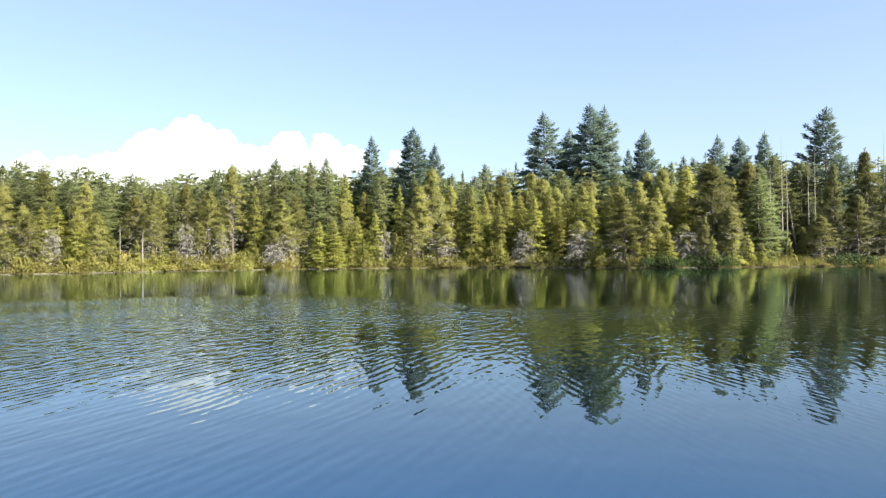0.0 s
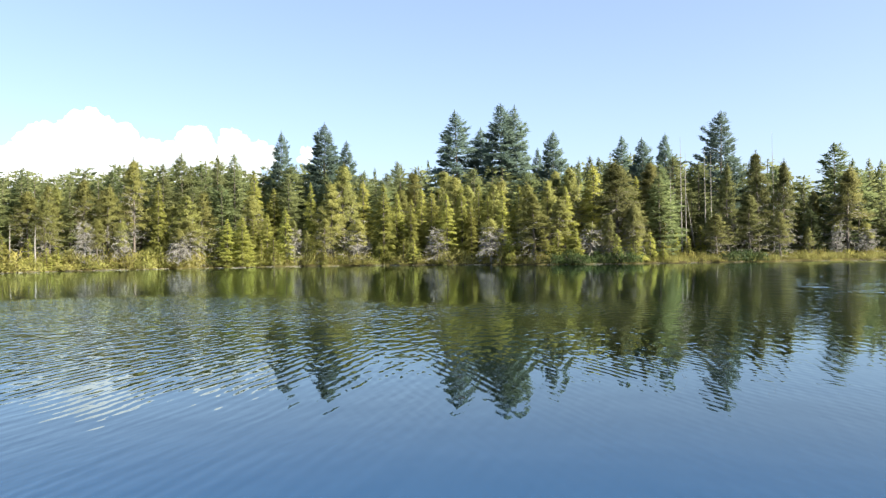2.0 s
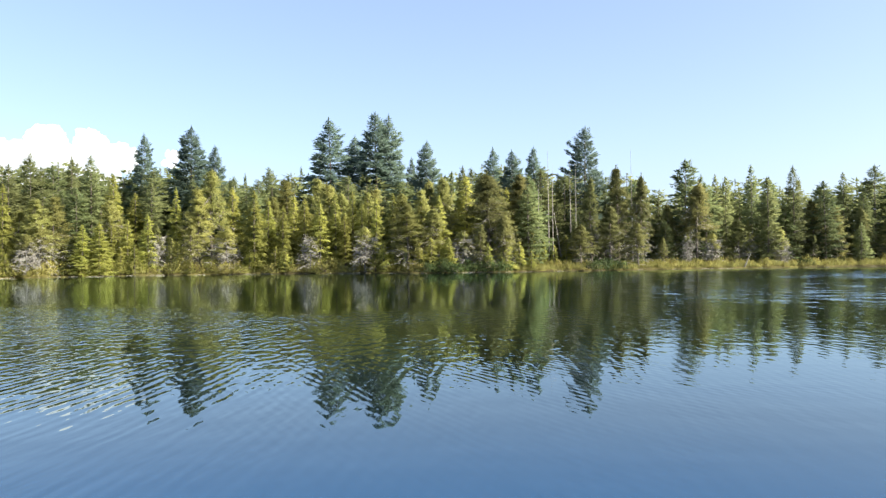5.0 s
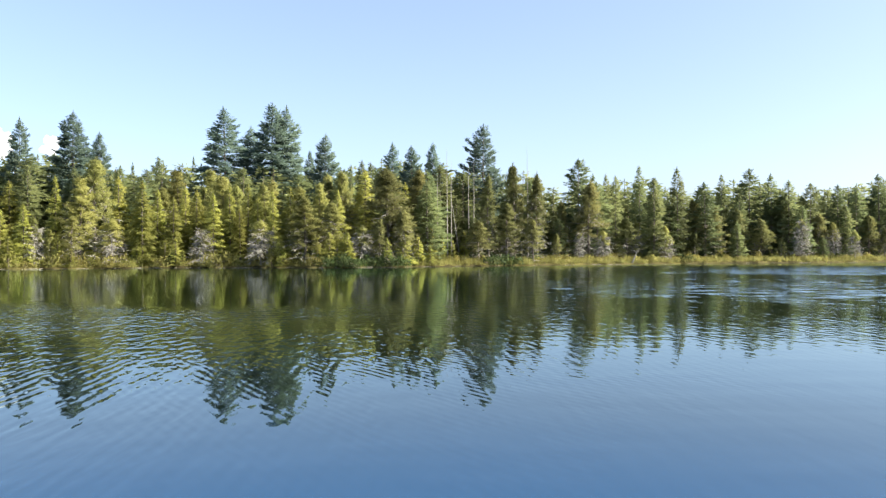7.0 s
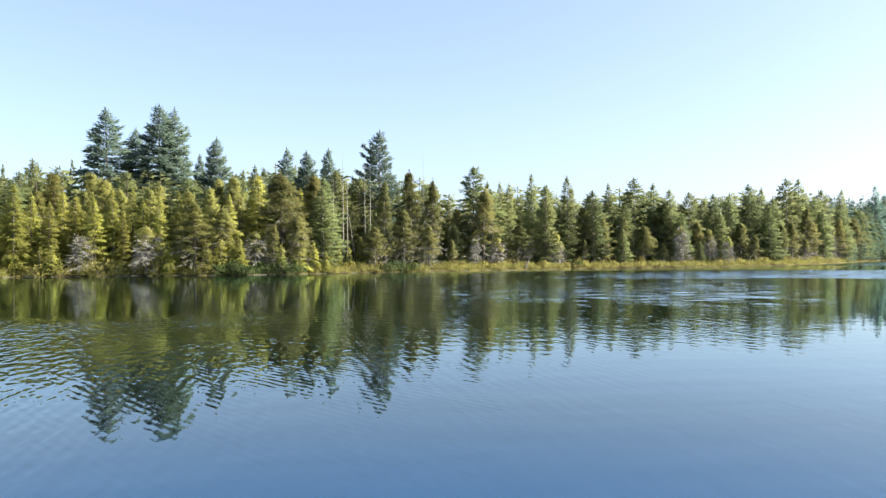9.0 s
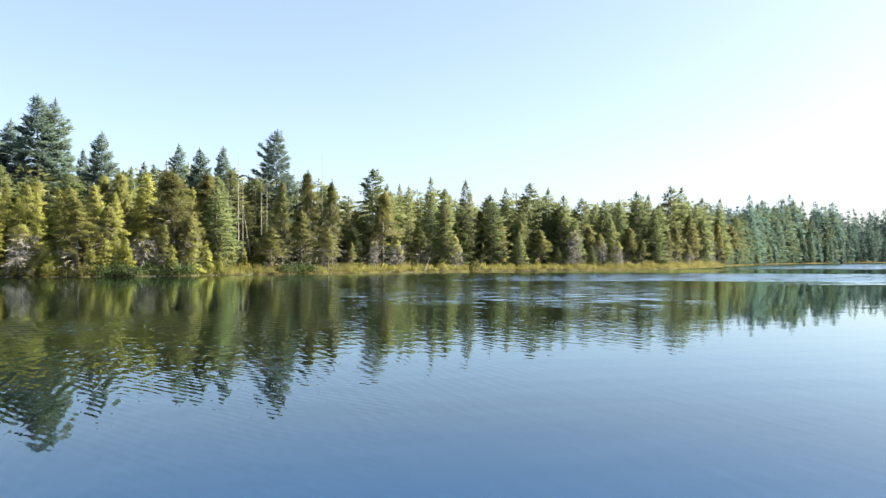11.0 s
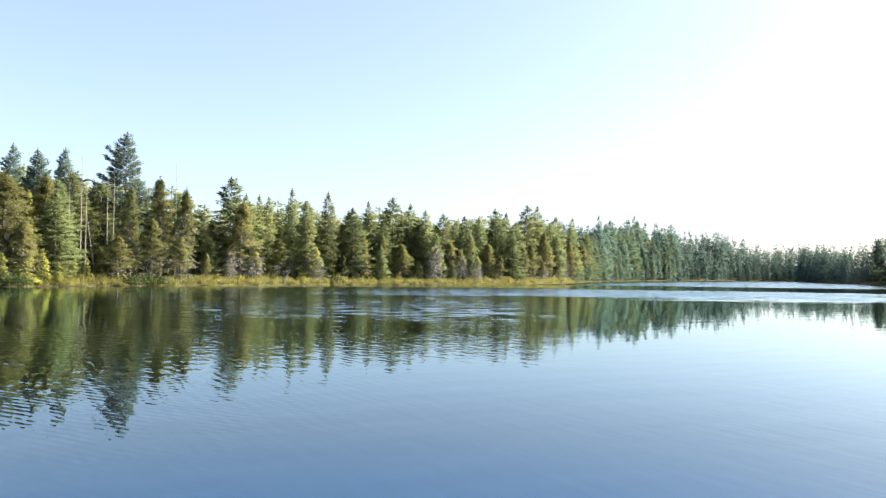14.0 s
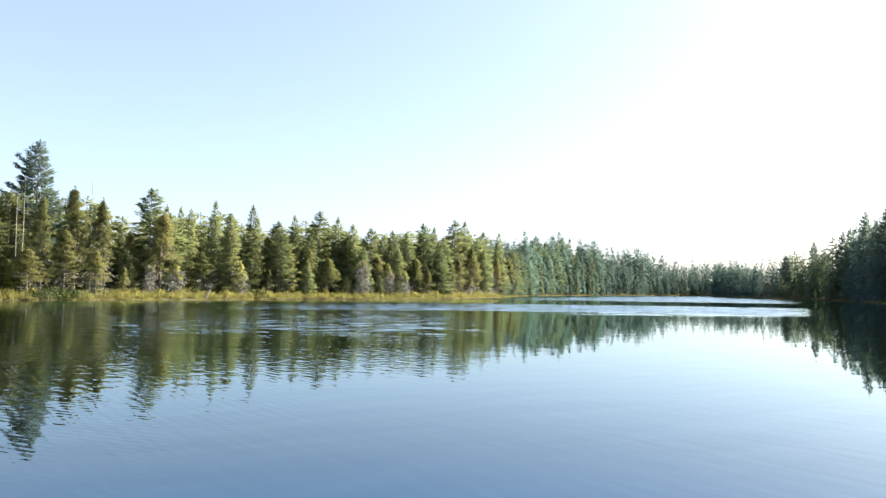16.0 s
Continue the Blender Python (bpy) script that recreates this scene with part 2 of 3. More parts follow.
def shore(a):
    """How far the water's edge is in a direction, with small coves."""
    a = np.asarray(a, float)
    d = 1 / np.interp((a + 180) % 360 - 180, SHORE_A, SHORE_I)
    return d * (1 + 0.006 * np.sin(a * 1.9) + 0.004 * np.sin(a * 5.3 + 1) + 0.0022 * np.sin(a * 13.7))


def land(a, s):
    """The ground's height s metres behind the water's edge."""
    s, a = np.asarray(s, float), np.asarray(a, float)
    bank = 0.28 * np.clip(s / 1.2, -4, 1)
    rise = 0.03 * np.clip(s - 1, 0, 40) + 0.02 * np.clip(s - 40, 0, 160)
    rise = rise + 0.13 * np.clip(s - 5, 0, 70) * np.interp(a, [-40, -30, -10, 0, 50, 62, 72, 77, 95, 120], [0.0, 0.4, 0.4, 0.0, 0.0, 1.0, 0.8, 0.35, 0.35, 0.0])
    lumps = 0.12 * np.sin(a * 2.3 + s * 0.35) * np.clip(s / 6, 0, 1)
    return bank + rise + lumps


def sheet(name, V, F, mat, smooth=False, normals=None):
    """A mesh from arrays of corners and faces, with shading normals by corner where given."""
    me = bpy.data.meshes.new(name)
    V, F = np.asarray(V, np.float32), np.asarray(F, np.int32)
    me.vertices.add(len(V)), me.loops.add(F.size), me.polygons.add(len(F))
    me.vertices.foreach_set("co", V.ravel())
    me.loops.foreach_set("vertex_index", F.ravel())
    me.polygons.foreach_set("loop_start", np.arange(0, F.size, F.shape[1], dtype=np.int32))
    me.polygons.foreach_set("use_smooth", np.full(len(F), smooth or normals is not None))
    me.update(calc_edges=True)
    if normals is not None:
        me.normals_split_custom_set_from_vertices(np.asarray(normals, np.float32))
    me.materials.append(mat)
    return me


def grid_faces(rows, cols):
    i = np.arange(rows - 1)[:, None] * cols + np.arange(cols - 1)[None]
    return np.stack([i, i + 1, i + cols + 1, i + cols], -1).reshape(-1, 4)


angles = np.concatenate([np.arange(-180, -40, 4.0), np.arange(-40, 92, 0.25), np.arange(92, 180.1, 4.0)])
offs = np.array([-400, -30, -8, -3, -1.5, -0.6, 0, 0.5, 1.2, 2, 3.5, 5, 8, 12, 18, 26, 36, 50, 75, 110, 170, 300, 600, 1200, 2500, 4200.0])
ga, go = np.meshgrid(angles, offs, indexing="ij")
gr = np.maximum(shore(ga) + go, 0.5)
gz = np.maximum(land(ga, go), -1.6)
gv = np.stack([np.sin(np.radians(ga)) * gr, np.cos(np.radians(ga)) * gr, gz], -1).reshape(-1, 3)
tagged(new("ground", sheet("ground", gv, grid_faces(len(angles), len(offs)), SOIL, True)),
       "brown and mossy forest floor sloping gently to the lake", "ground", kind="structure")

rings = np.array([0.001, 0.5, 1.0])
wa, wr = np.meshgrid(angles, rings, indexing="ij")
wd = (shore(wa) + 1.0) * wr
wv = np.stack([np.sin(np.radians(wa)) * wd, np.cos(np.radians(wa)) * wd, 0 * wd], -1).reshape(-1, 3)
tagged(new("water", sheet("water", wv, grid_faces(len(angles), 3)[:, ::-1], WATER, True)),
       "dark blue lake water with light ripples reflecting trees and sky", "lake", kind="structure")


# ---- trees ----
rng = np.random.default_rng(7)


def kites(p, d, length, width, roll=None):
    """Sprigs: flat four-cornered blades from p along d."""
    n = len(p)
    d = d / np.maximum(np.linalg.norm(d, axis=1, keepdims=True), 1e-6)
    up = np.tile([0, 0, 1.0], (n, 1)) + rng.normal(0, 1.0 if roll is None else roll, (n, 3))
    side = np.cross(d, up)
    side /= np.maximum(np.linalg.norm(side, axis=1, keepdims=True), 1e-6)
    length, width = np.broadcast_to(length, n)[:, None], np.broadcast_to(width, n)[:, None]
    mid = p + d * length * 0.5
    V = np.stack([p, mid + side * width / 2, p + d * length, mid - side * width / 2], 1).reshape(-1, 3)
    return V, np.arange(4 * n).reshape(-1, 4)


def needles(p, d, length, width):
    """Needle sprays: flat three-cornered tufts from p along d."""
    n = len(p)
    d = d / np.maximum(np.linalg.norm(d, axis=1, keepdims=True), 1e-6)
    side = np.cross(d, rng.normal(0, 1, (n, 3)) + [0, 0, 0.6])
    side /= np.maximum(np.linalg.norm(side, axis=1, keepdims=True), 1e-6)
    length, width = np.broadcast_to(length, n)[:, None], np.broadcast_to(width, n)[:, None]
    V = np.stack([p - side * width / 2, p + side * width / 2, p + d * length], 1).reshape(-1, 3)
    return V, np.arange(3 * n).reshape(-1, 3)


def tube(points, radii, sides=7):
    """A tapered round stem through points."""
    points, radii = np.asarray(points, float), np.asarray(radii, float)
    ring = np.linspace(0, 2 * np.pi, sides, endpoint=False)
    way = np.gradient(points, axis=0)
    way /= np.linalg.norm(way, axis=1, keepdims=True)
    ref = np.where(np.abs(way[:, 2:]) > 0.8, [[1.0, 0, 0]], [[0, 0, 1.0]])
    u = np.cross(way, ref)
    u /= np.linalg.norm(u, axis=1, keepdims=True)
    v = np.cross(way, u)
    V = points[:, None] + radii[:, None, None] * (np.cos(ring)[None, :, None] * u[:, None] + np.sin(ring)[None, :, None] * v[:, None])
    k = len(points)
    i, j = np.meshgrid(np.arange(k - 1), np.arange(sides), indexing="ij")
    F = np.stack([i * sides + j, i * sides + (j + 1) % sides, (i + 1) * sides + (j + 1) % sides, (i + 1) * sides + j], -1).reshape(-1, 4)
    return V.reshape(-1, 3), F


def join(pieces):
    V, F, n = [], [], 0
    for v, f in pieces:
        V.append(v), F.append(f + n)
        n += len(v)
    return np.concatenate(V), np.concatenate(F)


def stem(height, radius, bend=0.02, rings=9):
    z = np.linspace(-0.4, height, rings)
    f = np.clip(z / height, 0, 1)
    ph = rng.uniform(0, 6.28, 2)
    pts = np.stack([bend * height * np.sin(f * 3 + ph[0]) * f, bend * height * np.sin(f * 2.4 + ph[1]) * f, z], 1)
    rad = radius * (1 - f) ** 0.85 + 0.012
    rad[0] *= 1.35
    return pts, rad


def limbs(pts, heights, lengths, turn, rise, droop, steps=5):
    """Points along branches: array (branch, step, 3)."""
    s = np.linspace(0.04, 1, steps)[None, :]
    x = np.interp(heights, pts[:, 2], pts[:, 0])[:, None] + np.cos(turn)[:, None] * lengths[:, None] * s
    y = np.interp(heights, pts[:, 2], pts[:, 1])[:, None] + np.sin(turn)[:, None] * lengths[:, None] * s
    z = heights[:, None] + lengths[:, None] * (rise[:, None] * s - droop[:, None] * s * s)
    return np.stack([x, y, z], -1)


def sticks(L, thick):
    """Thin three-sided branch wood along limbs."""
    out = []
    for b, w in zip(L, np.broadcast_to(thick, len(L))):
        out.append(tube(b, np.linspace(w, w * 0.25, len(b)), 3))
    return join(out) if out else (np.zeros((0, 3)), np.zeros((0, 4), int))


def along(L, per, lo=0.2, hi=1.0, bias=1.0):
    """Points and directions spread along limbs."""
    nb, k, _ = L.shape
    s = lo + (hi - lo) * rng.random((nb, per)) ** bias
    q = s * (k - 1)
    i = np.clip(q.astype(int), 0, k - 2)
    f = (q - i)[..., None]
    b = np.arange(nb)[:, None]
    p = L[b, i] * (1 - f) + L[b, i + 1] * f
    d = L[b, i + 1] - L[b, i]
    d = d / np.maximum(np.linalg.norm(d, axis=-1, keepdims=True), 1e-6)
    return p.reshape(-1, 3), d.reshape(-1, 3), np.broadcast_to(s, (nb, per)).reshape(-1)


def fan(d, spread, drop):
    """Turns directions aside to either hand and downward."""
    side = np.cross(d, [0, 0, 1.0])
    return d + side * rng.normal(0, spread, (len(d), 1)) + np.array([0, 0, -1.0]) * rng.normal(drop, 0.4, (len(d), 1))


def outward(V, F, up=0.45, own=0.55):
    """Faces turned away from the stem, and soft shading normals that follow the crown's form."""
    P = V[F]
    c = P.mean(1)
    g = np.cross(P[:, 1] - P[:, 0], P[:, 2] - P[:, 0])
    g /= np.maximum(np.linalg.norm(g, axis=1, keepdims=True), 1e-9)
    o = c * [1, 1, 0]
    o = o / np.maximum(np.linalg.norm(o, axis=1, keepdims=True), 0.3) + [0, 0, up]
    turned = (g * o).sum(1) < 0
    F = np.where(turned[:, None], F[:, ::-1], F)
    g = np.where(turned[:, None], -g, g)
    n = o + own * g
    n /= np.maximum(np.linalg.norm(n, axis=1, keepdims=True), 1e-9)
    N = np.zeros_like(V)
    N[F] = n[:, None]
    return F, N


def conifer(height, reach, base, count, total, rise, droop, tip, drop, sprig, shape, ragged=0.3, wood=4, lopsided=0.0, slim=0.30):
    """Trunk with limbs, and crown of flat sprays along the limbs, of a fir, spruce or cedar. shape: crown half-widths from the foot up."""
    pts, rad = stem(height, height * 0.008 + 0.03, 0.004)
    f = ((np.arange(count) + rng.random(count)) / count) ** 0.9
    z = height * (base + (0.97 - base) * f)
    turn = np.arange(count) * 2.4 + rng.normal(0, 0.5, count)
    lobes = 1 + 0.45 * ragged * np.sin(f * rng.uniform(15, 24) + turn + rng.uniform(0, 6))
    ln = reach * np.interp(f, np.linspace(0, 1, len(shape)), shape) * rng.uniform(1 - 1.3 * ragged, 1 + 0.3 * ragged, count) * lobes
    ln = np.maximum(ln * (1 + lopsided * np.cos(turn)), 0.03 * reach + 0.05)
    k = np.linspace(0.03, 1, 6)[None]
    up = rng.normal(rise, 0.08, count) + 0.9 * f ** 3
    L = np.stack([np.interp(z, pts[:, 2], pts[:, 0])[:, None] + np.cos(turn)[:, None] * ln[:, None] * k,
                  np.interp(z, pts[:, 2], pts[:, 1])[:, None] + np.sin(turn)[:, None] * ln[:, None] * k,
                  z[:, None] + ln[:, None] * (up[:, None] * k - rng.normal(droop, 0.06, count)[:, None] * k ** 2 + tip * k ** 4)], -1)
    odds = ln ** 1.3 + 0.18 * reach
    b = rng.choice(count, total, p=odds / odds.sum())
    s = 0.06 + 0.94 * rng.random(total) ** 0.62
    q = s * 5
    i = np.clip(q.astype(int), 0, 4)
    p = L[b, i] + (L[b, i + 1] - L[b, i]) * (q - i)[:, None]
    d = L[b, i + 1] - L[b, i]
    d /= np.maximum(np.linalg.norm(d, axis=1, keepdims=True), 1e-6)
    side = np.stack([-np.sin(turn[b]), np.cos(turn[b]), np.zeros(total)], 1)
    u = rng.uniform(-1, 1, total) * (ln[b] * 0.30 * np.sqrt(np.clip(1.04 - s, 0, 1)) + 0.3 * sprig)
    p = p + side * u[:, None] + rng.normal(0, 0.20 * sprig, (total, 3))
    p[:, 2] -= np.abs(u) * drop * rng.uniform(0.2, 1.0, total)
    d = d + side * (np.sign(u) * rng.uniform(0.1, 1.1, total))[:, None] + rng.normal(0, 0.22, (total, 3))
    d[:, 2] -= drop * rng.uniform(0, 1.0, total)
    size = sprig * rng.uniform(0.55, 1.35, total) * np.clip(0.35 + 1.6 * ln[b] / reach, 0.3, 1)
    leaf = needles(p, d, size, size * slim * rng.uniform(0.7, 1.3, total))
    m = 46 if total > 1000 else 16
    fall = rng.random(m) ** 0.8 * height * 0.09
    tip_d = rng.normal(0, 1.0, (m, 3)) * [1, 1, 0.25] + [0, 0, 0.25]
    crest = needles(pts[-1:] - np.array([0, 0, 1.0]) * fall[:, None], tip_d, 0.16 + fall * 2.4 * reach / height, 0.10 + fall * 0.07)
    spire = needles(np.repeat(pts[-1:] - [[0, 0, 0.02 * height]], 3, 0), rng.normal(0, 0.06, (3, 3)) + [0, 0, 1.0], 0.028 * height, 0.20)
    trunk = [tube(pts, rad, 6)]
    if wood:
        trunk.append(sticks(L[:: wood, :: 5], 0.010 + 0.007 * ln[:: wood]))
    return trunk, join([leaf, crest, spire])


def pine(height, reach, base, count, dead_count, tufts=4):
    """Trunk with limbs, tufted crown, and grey dead lower branches of a shore pine."""
    pts, rad = stem(height, height * 0.009 + 0.04, 0.02)
    f = np.sort(rng.random(count) ** 0.85)
    z = height * (base + (0.95 - base) * f)
    prof = np.clip((1 - f) ** 0.62, 0.10, 1) * np.clip(0.65 + 2 * f, 0, 1)
    ln = reach * prof * rng.uniform(0.45, 1.15, count)
    turn = rng.uniform(0, 2 * np.pi, count)
    L = limbs(pts, z, ln, turn, rng.normal(0.25, 0.15, count), rng.normal(0.2, 0.15, count))
    p, d, s = along(L, tufts, 0.2, 1.0, 0.7)
    per = 17
    pp = np.repeat(p, per, 0) + rng.normal(0, 0.14, (len(p) * per, 3))
    dd = np.repeat(d, per, 0) * 0.5 + rng.normal(0, 0.6, (len(pp), 3)) + [0, 0, 0.25]
    leaf = needles(pp, dd, rng.uniform(0.18, 0.40, len(pp)), rng.uniform(0.05, 0.115, len(pp)))
    crest = np.repeat(pts[-1:], 30, 0) - np.array([0, 0, 1.0]) * rng.random((30, 1)) * height * 0.10
    crown = join([leaf, needles(crest, rng.normal(0, 0.6, (30, 3)) + [0, 0, 0.3], 0.34, 0.11)])
    trunk = [tube(pts, rad, 6), sticks(L[:: 2, :: 4], 0.014 + 0.012 * ln[:: 2])]
    return trunk, crown, twigs(pts, height, reach * 1.1, 0.06, base + 0.36, dead_count, 13, 0.045)


def twigs(pts, height, reach, lo, hi, count, per=9, fine=0.055):
    """Leafless branches with their twigs."""
    z = height * rng.uniform(lo, hi, count)
    f = (z / height - lo) / max(hi - lo, 0.01)
    ln = reach * rng.uniform(0.45, 1.1, count) * (1 - 0.5 * f)
    L = limbs(pts, z, ln, rng.uniform(0, 6.28, count), rng.normal(0.25, 0.2, count), rng.normal(0.35, 0.2, count))
    p, d, s = along(L, per, 0.25, 1.0)
    fine_twigs = kites(p, fan(d, 0.9, 0.15), rng.uniform(0.3, 0.8, len(p)), fine)
    return join([sticks(L[:, :: 2], 0.012 + 0.006 * ln), fine_twigs])


def part(name, piece, mat, parent, label="", smooth=False):
    V, F = piece
    normals = None
    if name in ("crown", "leaves"):
        F, normals = outward(V, F, *((0.8, 0.8) if name == "leaves" else (0.7, 1.8) if mat in (HAZED_FIR, MID_SPRUCE) else (0.5, 0.8)))
    ob = new(name, sheet(name, V, F, mat, smooth, normals))
    ob.parent = parent
    if label:
        tagged(ob, label)
    return ob


def plant(name, parts, label, category, group=""):
    """A thing at the origin from (name, arrays, material, label) parts."""
    top = tagged(new(name), label, category, group)
    top.empty_display_size = 0.3
    for pname, arrays, mat, plabel in parts:
        wood = arrays if isinstance(arrays, list) else [arrays]
        made = part(pname, wood[0], mat, top, plabel, pname == "trunk")
        if len(wood) > 1:
            tagged(part("branch_wood", wood[1], mat, made), kind="stuff")
        if pname not in ("trunk", "crown"):
            tagged(made, kind="stuff")
    return top


KINDS = {}


CONE_SHAPE = (1.0, 0.97, 0.92, 0.86, 0.79, 0.71, 0.62, 0.52, 0.40, 0.26, 0.10)
FIR_SHAPE = (0.80, 0.95, 1.0, 1.0, 0.97, 0.88, 0.76, 0.62, 0.46, 0.28, 0.07)
SPRUCE_SHAPE = (0.85, 1.0, 1.0, 0.95, 0.90, 0.82, 0.70, 0.57, 0.41, 0.25, 0.06)
COLUMN_SHAPE = (0.80, 1.0, 1.0, 1.0, 0.97, 0.92, 0.85, 0.74, 0.58, 0.38, 0.10)
CEDAR_SHAPE = (0.95, 1.0, 0.95, 0.88, 0.79, 0.70, 0.59, 0.47, 0.34, 0.20, 0.04)


def kind_fir(i):
    t, c = conifer(25.0, 4.4, 0.10, (205, 175, 225)[i], (20000, 17500, 21000)[i], 0.10, (0.34, 0.40, 0.30)[i], 0.20, 0.30, 0.58, FIR_SHAPE, (0.26, 0.34, 0.24)[i])
    return plant("fir_tree", [("trunk", t, BARK, ""), ("crown", c, FIR, "")], "tall dark blue-green fir tree rising over the forest behind the shore", "fir tree", "tall firs"), 25.0, 4.4


def kind_open_fir(i):
    t, c = conifer(25.0, 4.4, 0.18, 120, 12500, 0.14, 0.36, 0.34, 0.25, 0.60, FIR_SHAPE, 0.36, 2, 0.14)
    return plant("fir_tree", [("trunk", t, BARK, ""), ("crown", c, FIR, "")], "tall dark fir with long separate upswept limbs on one side", "fir tree", "tall firs"), 25.0, 4.4


def kind_spruce(i):
    shape = (SPRUCE_SHAPE, COLUMN_SHAPE, SPRUCE_SHAPE, COLUMN_SHAPE, CEDAR_SHAPE)[i]
    t, c = conifer(15.0, 2.4, 0.05, (135, 115, 150, 120, 130)[i], (5600, 5000, 6200, 5200, 5600)[i], 0.10, 0.36, 0.20, 0.35, 0.48, shape, (0.28, 0.34, 0.24, 0.30, 0.34)[i], 5)
    d = twigs(stem(15.0, 0.16, 0.004)[0], 15.0, 2.5, 0.05, 0.45, 22, 8, 0.045)
    return plant("spruce_tree", [("trunk", t, BARK, ""), ("crown", c, SPRUCE, ""), ("twig_tangle", d, DEAD, "bare grey lower twigs")], "narrow green spruce tree in the dense lakeside forest", "spruce tree", "forest spruces"), 15.0, 2.4


def kind_cedar(i):
    t, c = conifer(10.0, 1.8, 0.02, 130, 6800, 0.08, 0.50, 0.18, 0.75, 0.31, CEDAR_SHAPE, (0.26, 0.36, 0.30, 0.40)[i], 6)
    return plant("cedar_tree", [("trunk", t, BARK, ""), ("crown", c, CEDAR, "")], "sunlit yellow-green cedar with drooping sprays near the shore", "cedar tree", "shore cedars"), 10.0, 1.8


def kind_pine(i):
    t, c, d = pine(14.0, 2.9, (0.22, 0.32, 0.14, 0.36)[i], 150, (50, 64, 34, 60)[i], 4)
    return plant("pine_tree", [("trunk", t, BARK, ""), ("crown", c, PINE, ""), ("twig_tangle", d, DEAD, "bare grey lower branches")],
                 "olive green shore pine with bare grey lower branches", "pine tree", "shore pines"), 14.0, 2.9


def kind_shaded_pine(i):
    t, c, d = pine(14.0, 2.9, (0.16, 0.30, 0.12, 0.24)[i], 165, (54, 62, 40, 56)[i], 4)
    return plant("pine_tree", [("trunk", t, BARK, ""), ("crown", c, SHADED_PINE, ""), ("twig_tangle", d, DEAD, "bare grey lower branches")],
                 "olive pine darkened for shade, with grey lower branches behind a sedge bank", "pine tree", "shore pines"), 14.0, 2.9


def kind_grey(i):
    pts, rad = stem(7.0, 0.10, 0.04)
    d = twigs(pts, 7.0, 2.4, 0.06, (0.98, 0.78, 0.70)[i], (150, 120, 110)[i], 20, 0.048)
    _, c, _ = pine(7.0, 1.9, (0.75, 0.50, 0.40)[i], (10, 36, 50)[i], 2, 4)
    return plant("dead_pine", [("trunk", tube(pts, rad), PALE_BARK, ""), ("twig_tangle", d, DEAD, "tangle of bare grey twigs"), ("crown", c, PINE, "sparse living tufts")],
                 "half-dead grey pine with bare twigs near the water's edge", "dead tree", "grey half-dead pines"), 7.0, 2.4


def kind_sapling(i):
    t, c = conifer(4.0, 1.0, 0.0, 40, 1300, 0.08, 0.40, 0.15, 0.6, 0.30, CEDAR_SHAPE, 0.35, 0)
    return plant("cedar_sapling", [("trunk", t, BARK, ""), ("crown", c, CEDAR, "")], "small yellow-green cedar sapling crowding the bank", "cedar tree", "young cedars on the bank"), 4.0, 1.0


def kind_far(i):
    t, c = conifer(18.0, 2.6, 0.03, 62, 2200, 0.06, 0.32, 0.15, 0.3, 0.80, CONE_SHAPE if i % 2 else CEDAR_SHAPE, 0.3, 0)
    return plant("spruce_tree", [("trunk", t, BARK, ""), ("crown", c, HAZED_FIR if i % 2 else MID_SPRUCE, "")], "green spruce tree on the receding wooded shore", "spruce tree", "receding shore spruces"), 18.0, 2.6


def kind_snag(i):
    pts, rad = stem(15.0, 0.13, 0.006)
    z = rng.uniform(4, 14, 12)
    L = limbs(pts, z, rng.uniform(0.25, 0.8, 12), rng.uniform(0, 6.28, 12), rng.normal(0.2, 0.2, 12), rng.normal(0.1, 0.1, 12), 3)
    return plant("snag", [("trunk", [tube(pts, rad), sticks(L, 0.025)], PALE_BARK, "")],
                 "bare grey dead trunk standing among living trees", "dead tree", "standing dead trunks"), 15.0, 0.6


MAKERS = {"fir": (kind_fir, 3), "open_fir": (kind_open_fir, 1), "spruce": (kind_spruce, 5), "cedar": (kind_cedar, 4), "pine": (kind_pine, 4), "shaded_pine": (kind_shaded_pine, 4), "grey": (kind_grey, 3), "snag": (kind_snag, 2), "far": (kind_far, 5), "sapling": (kind_sapling, 3)}
counts = {}


def put(kind, a, back, height, width, lean=0.0, label="", turn=None):
    """Stands a tree of that kind back metres behind the water's edge in direction a."""
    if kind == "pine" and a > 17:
        kind = "shaded_pine"
    maker, variants = MAKERS[kind]
    counts[kind] = counts.get(kind, 0) + 1
    v = counts[kind] % variants
    where = heading(a, float(shore(a)) + back, float(land(a, back)))
    fresh = (kind, v) not in KINDS
    if fresh:
        KINDS[kind, v] = maker(v)
    ob, h, r = KINDS[kind, v]
    sz, sr = height / h, width / (2 * r)
    m = Matrix.Translation(where) @ pose(0, 0, 0, rng.normal(0, 0.35), lean + rng.normal(0, 0.35), rng.uniform(0, 360) if turn is None else turn)
    if fresh:
        ob.matrix_basis = m @ Matrix.Diagonal((sr, sr, sz, 1))
        made = ob
    else:
        now = ob.scale
        made = copy_thing(ob, m @ Matrix.Diagonal((sr / now[0], sr / now[1], sz / now[2], 1)))
    if label:
        tagged(made, label)
    return made


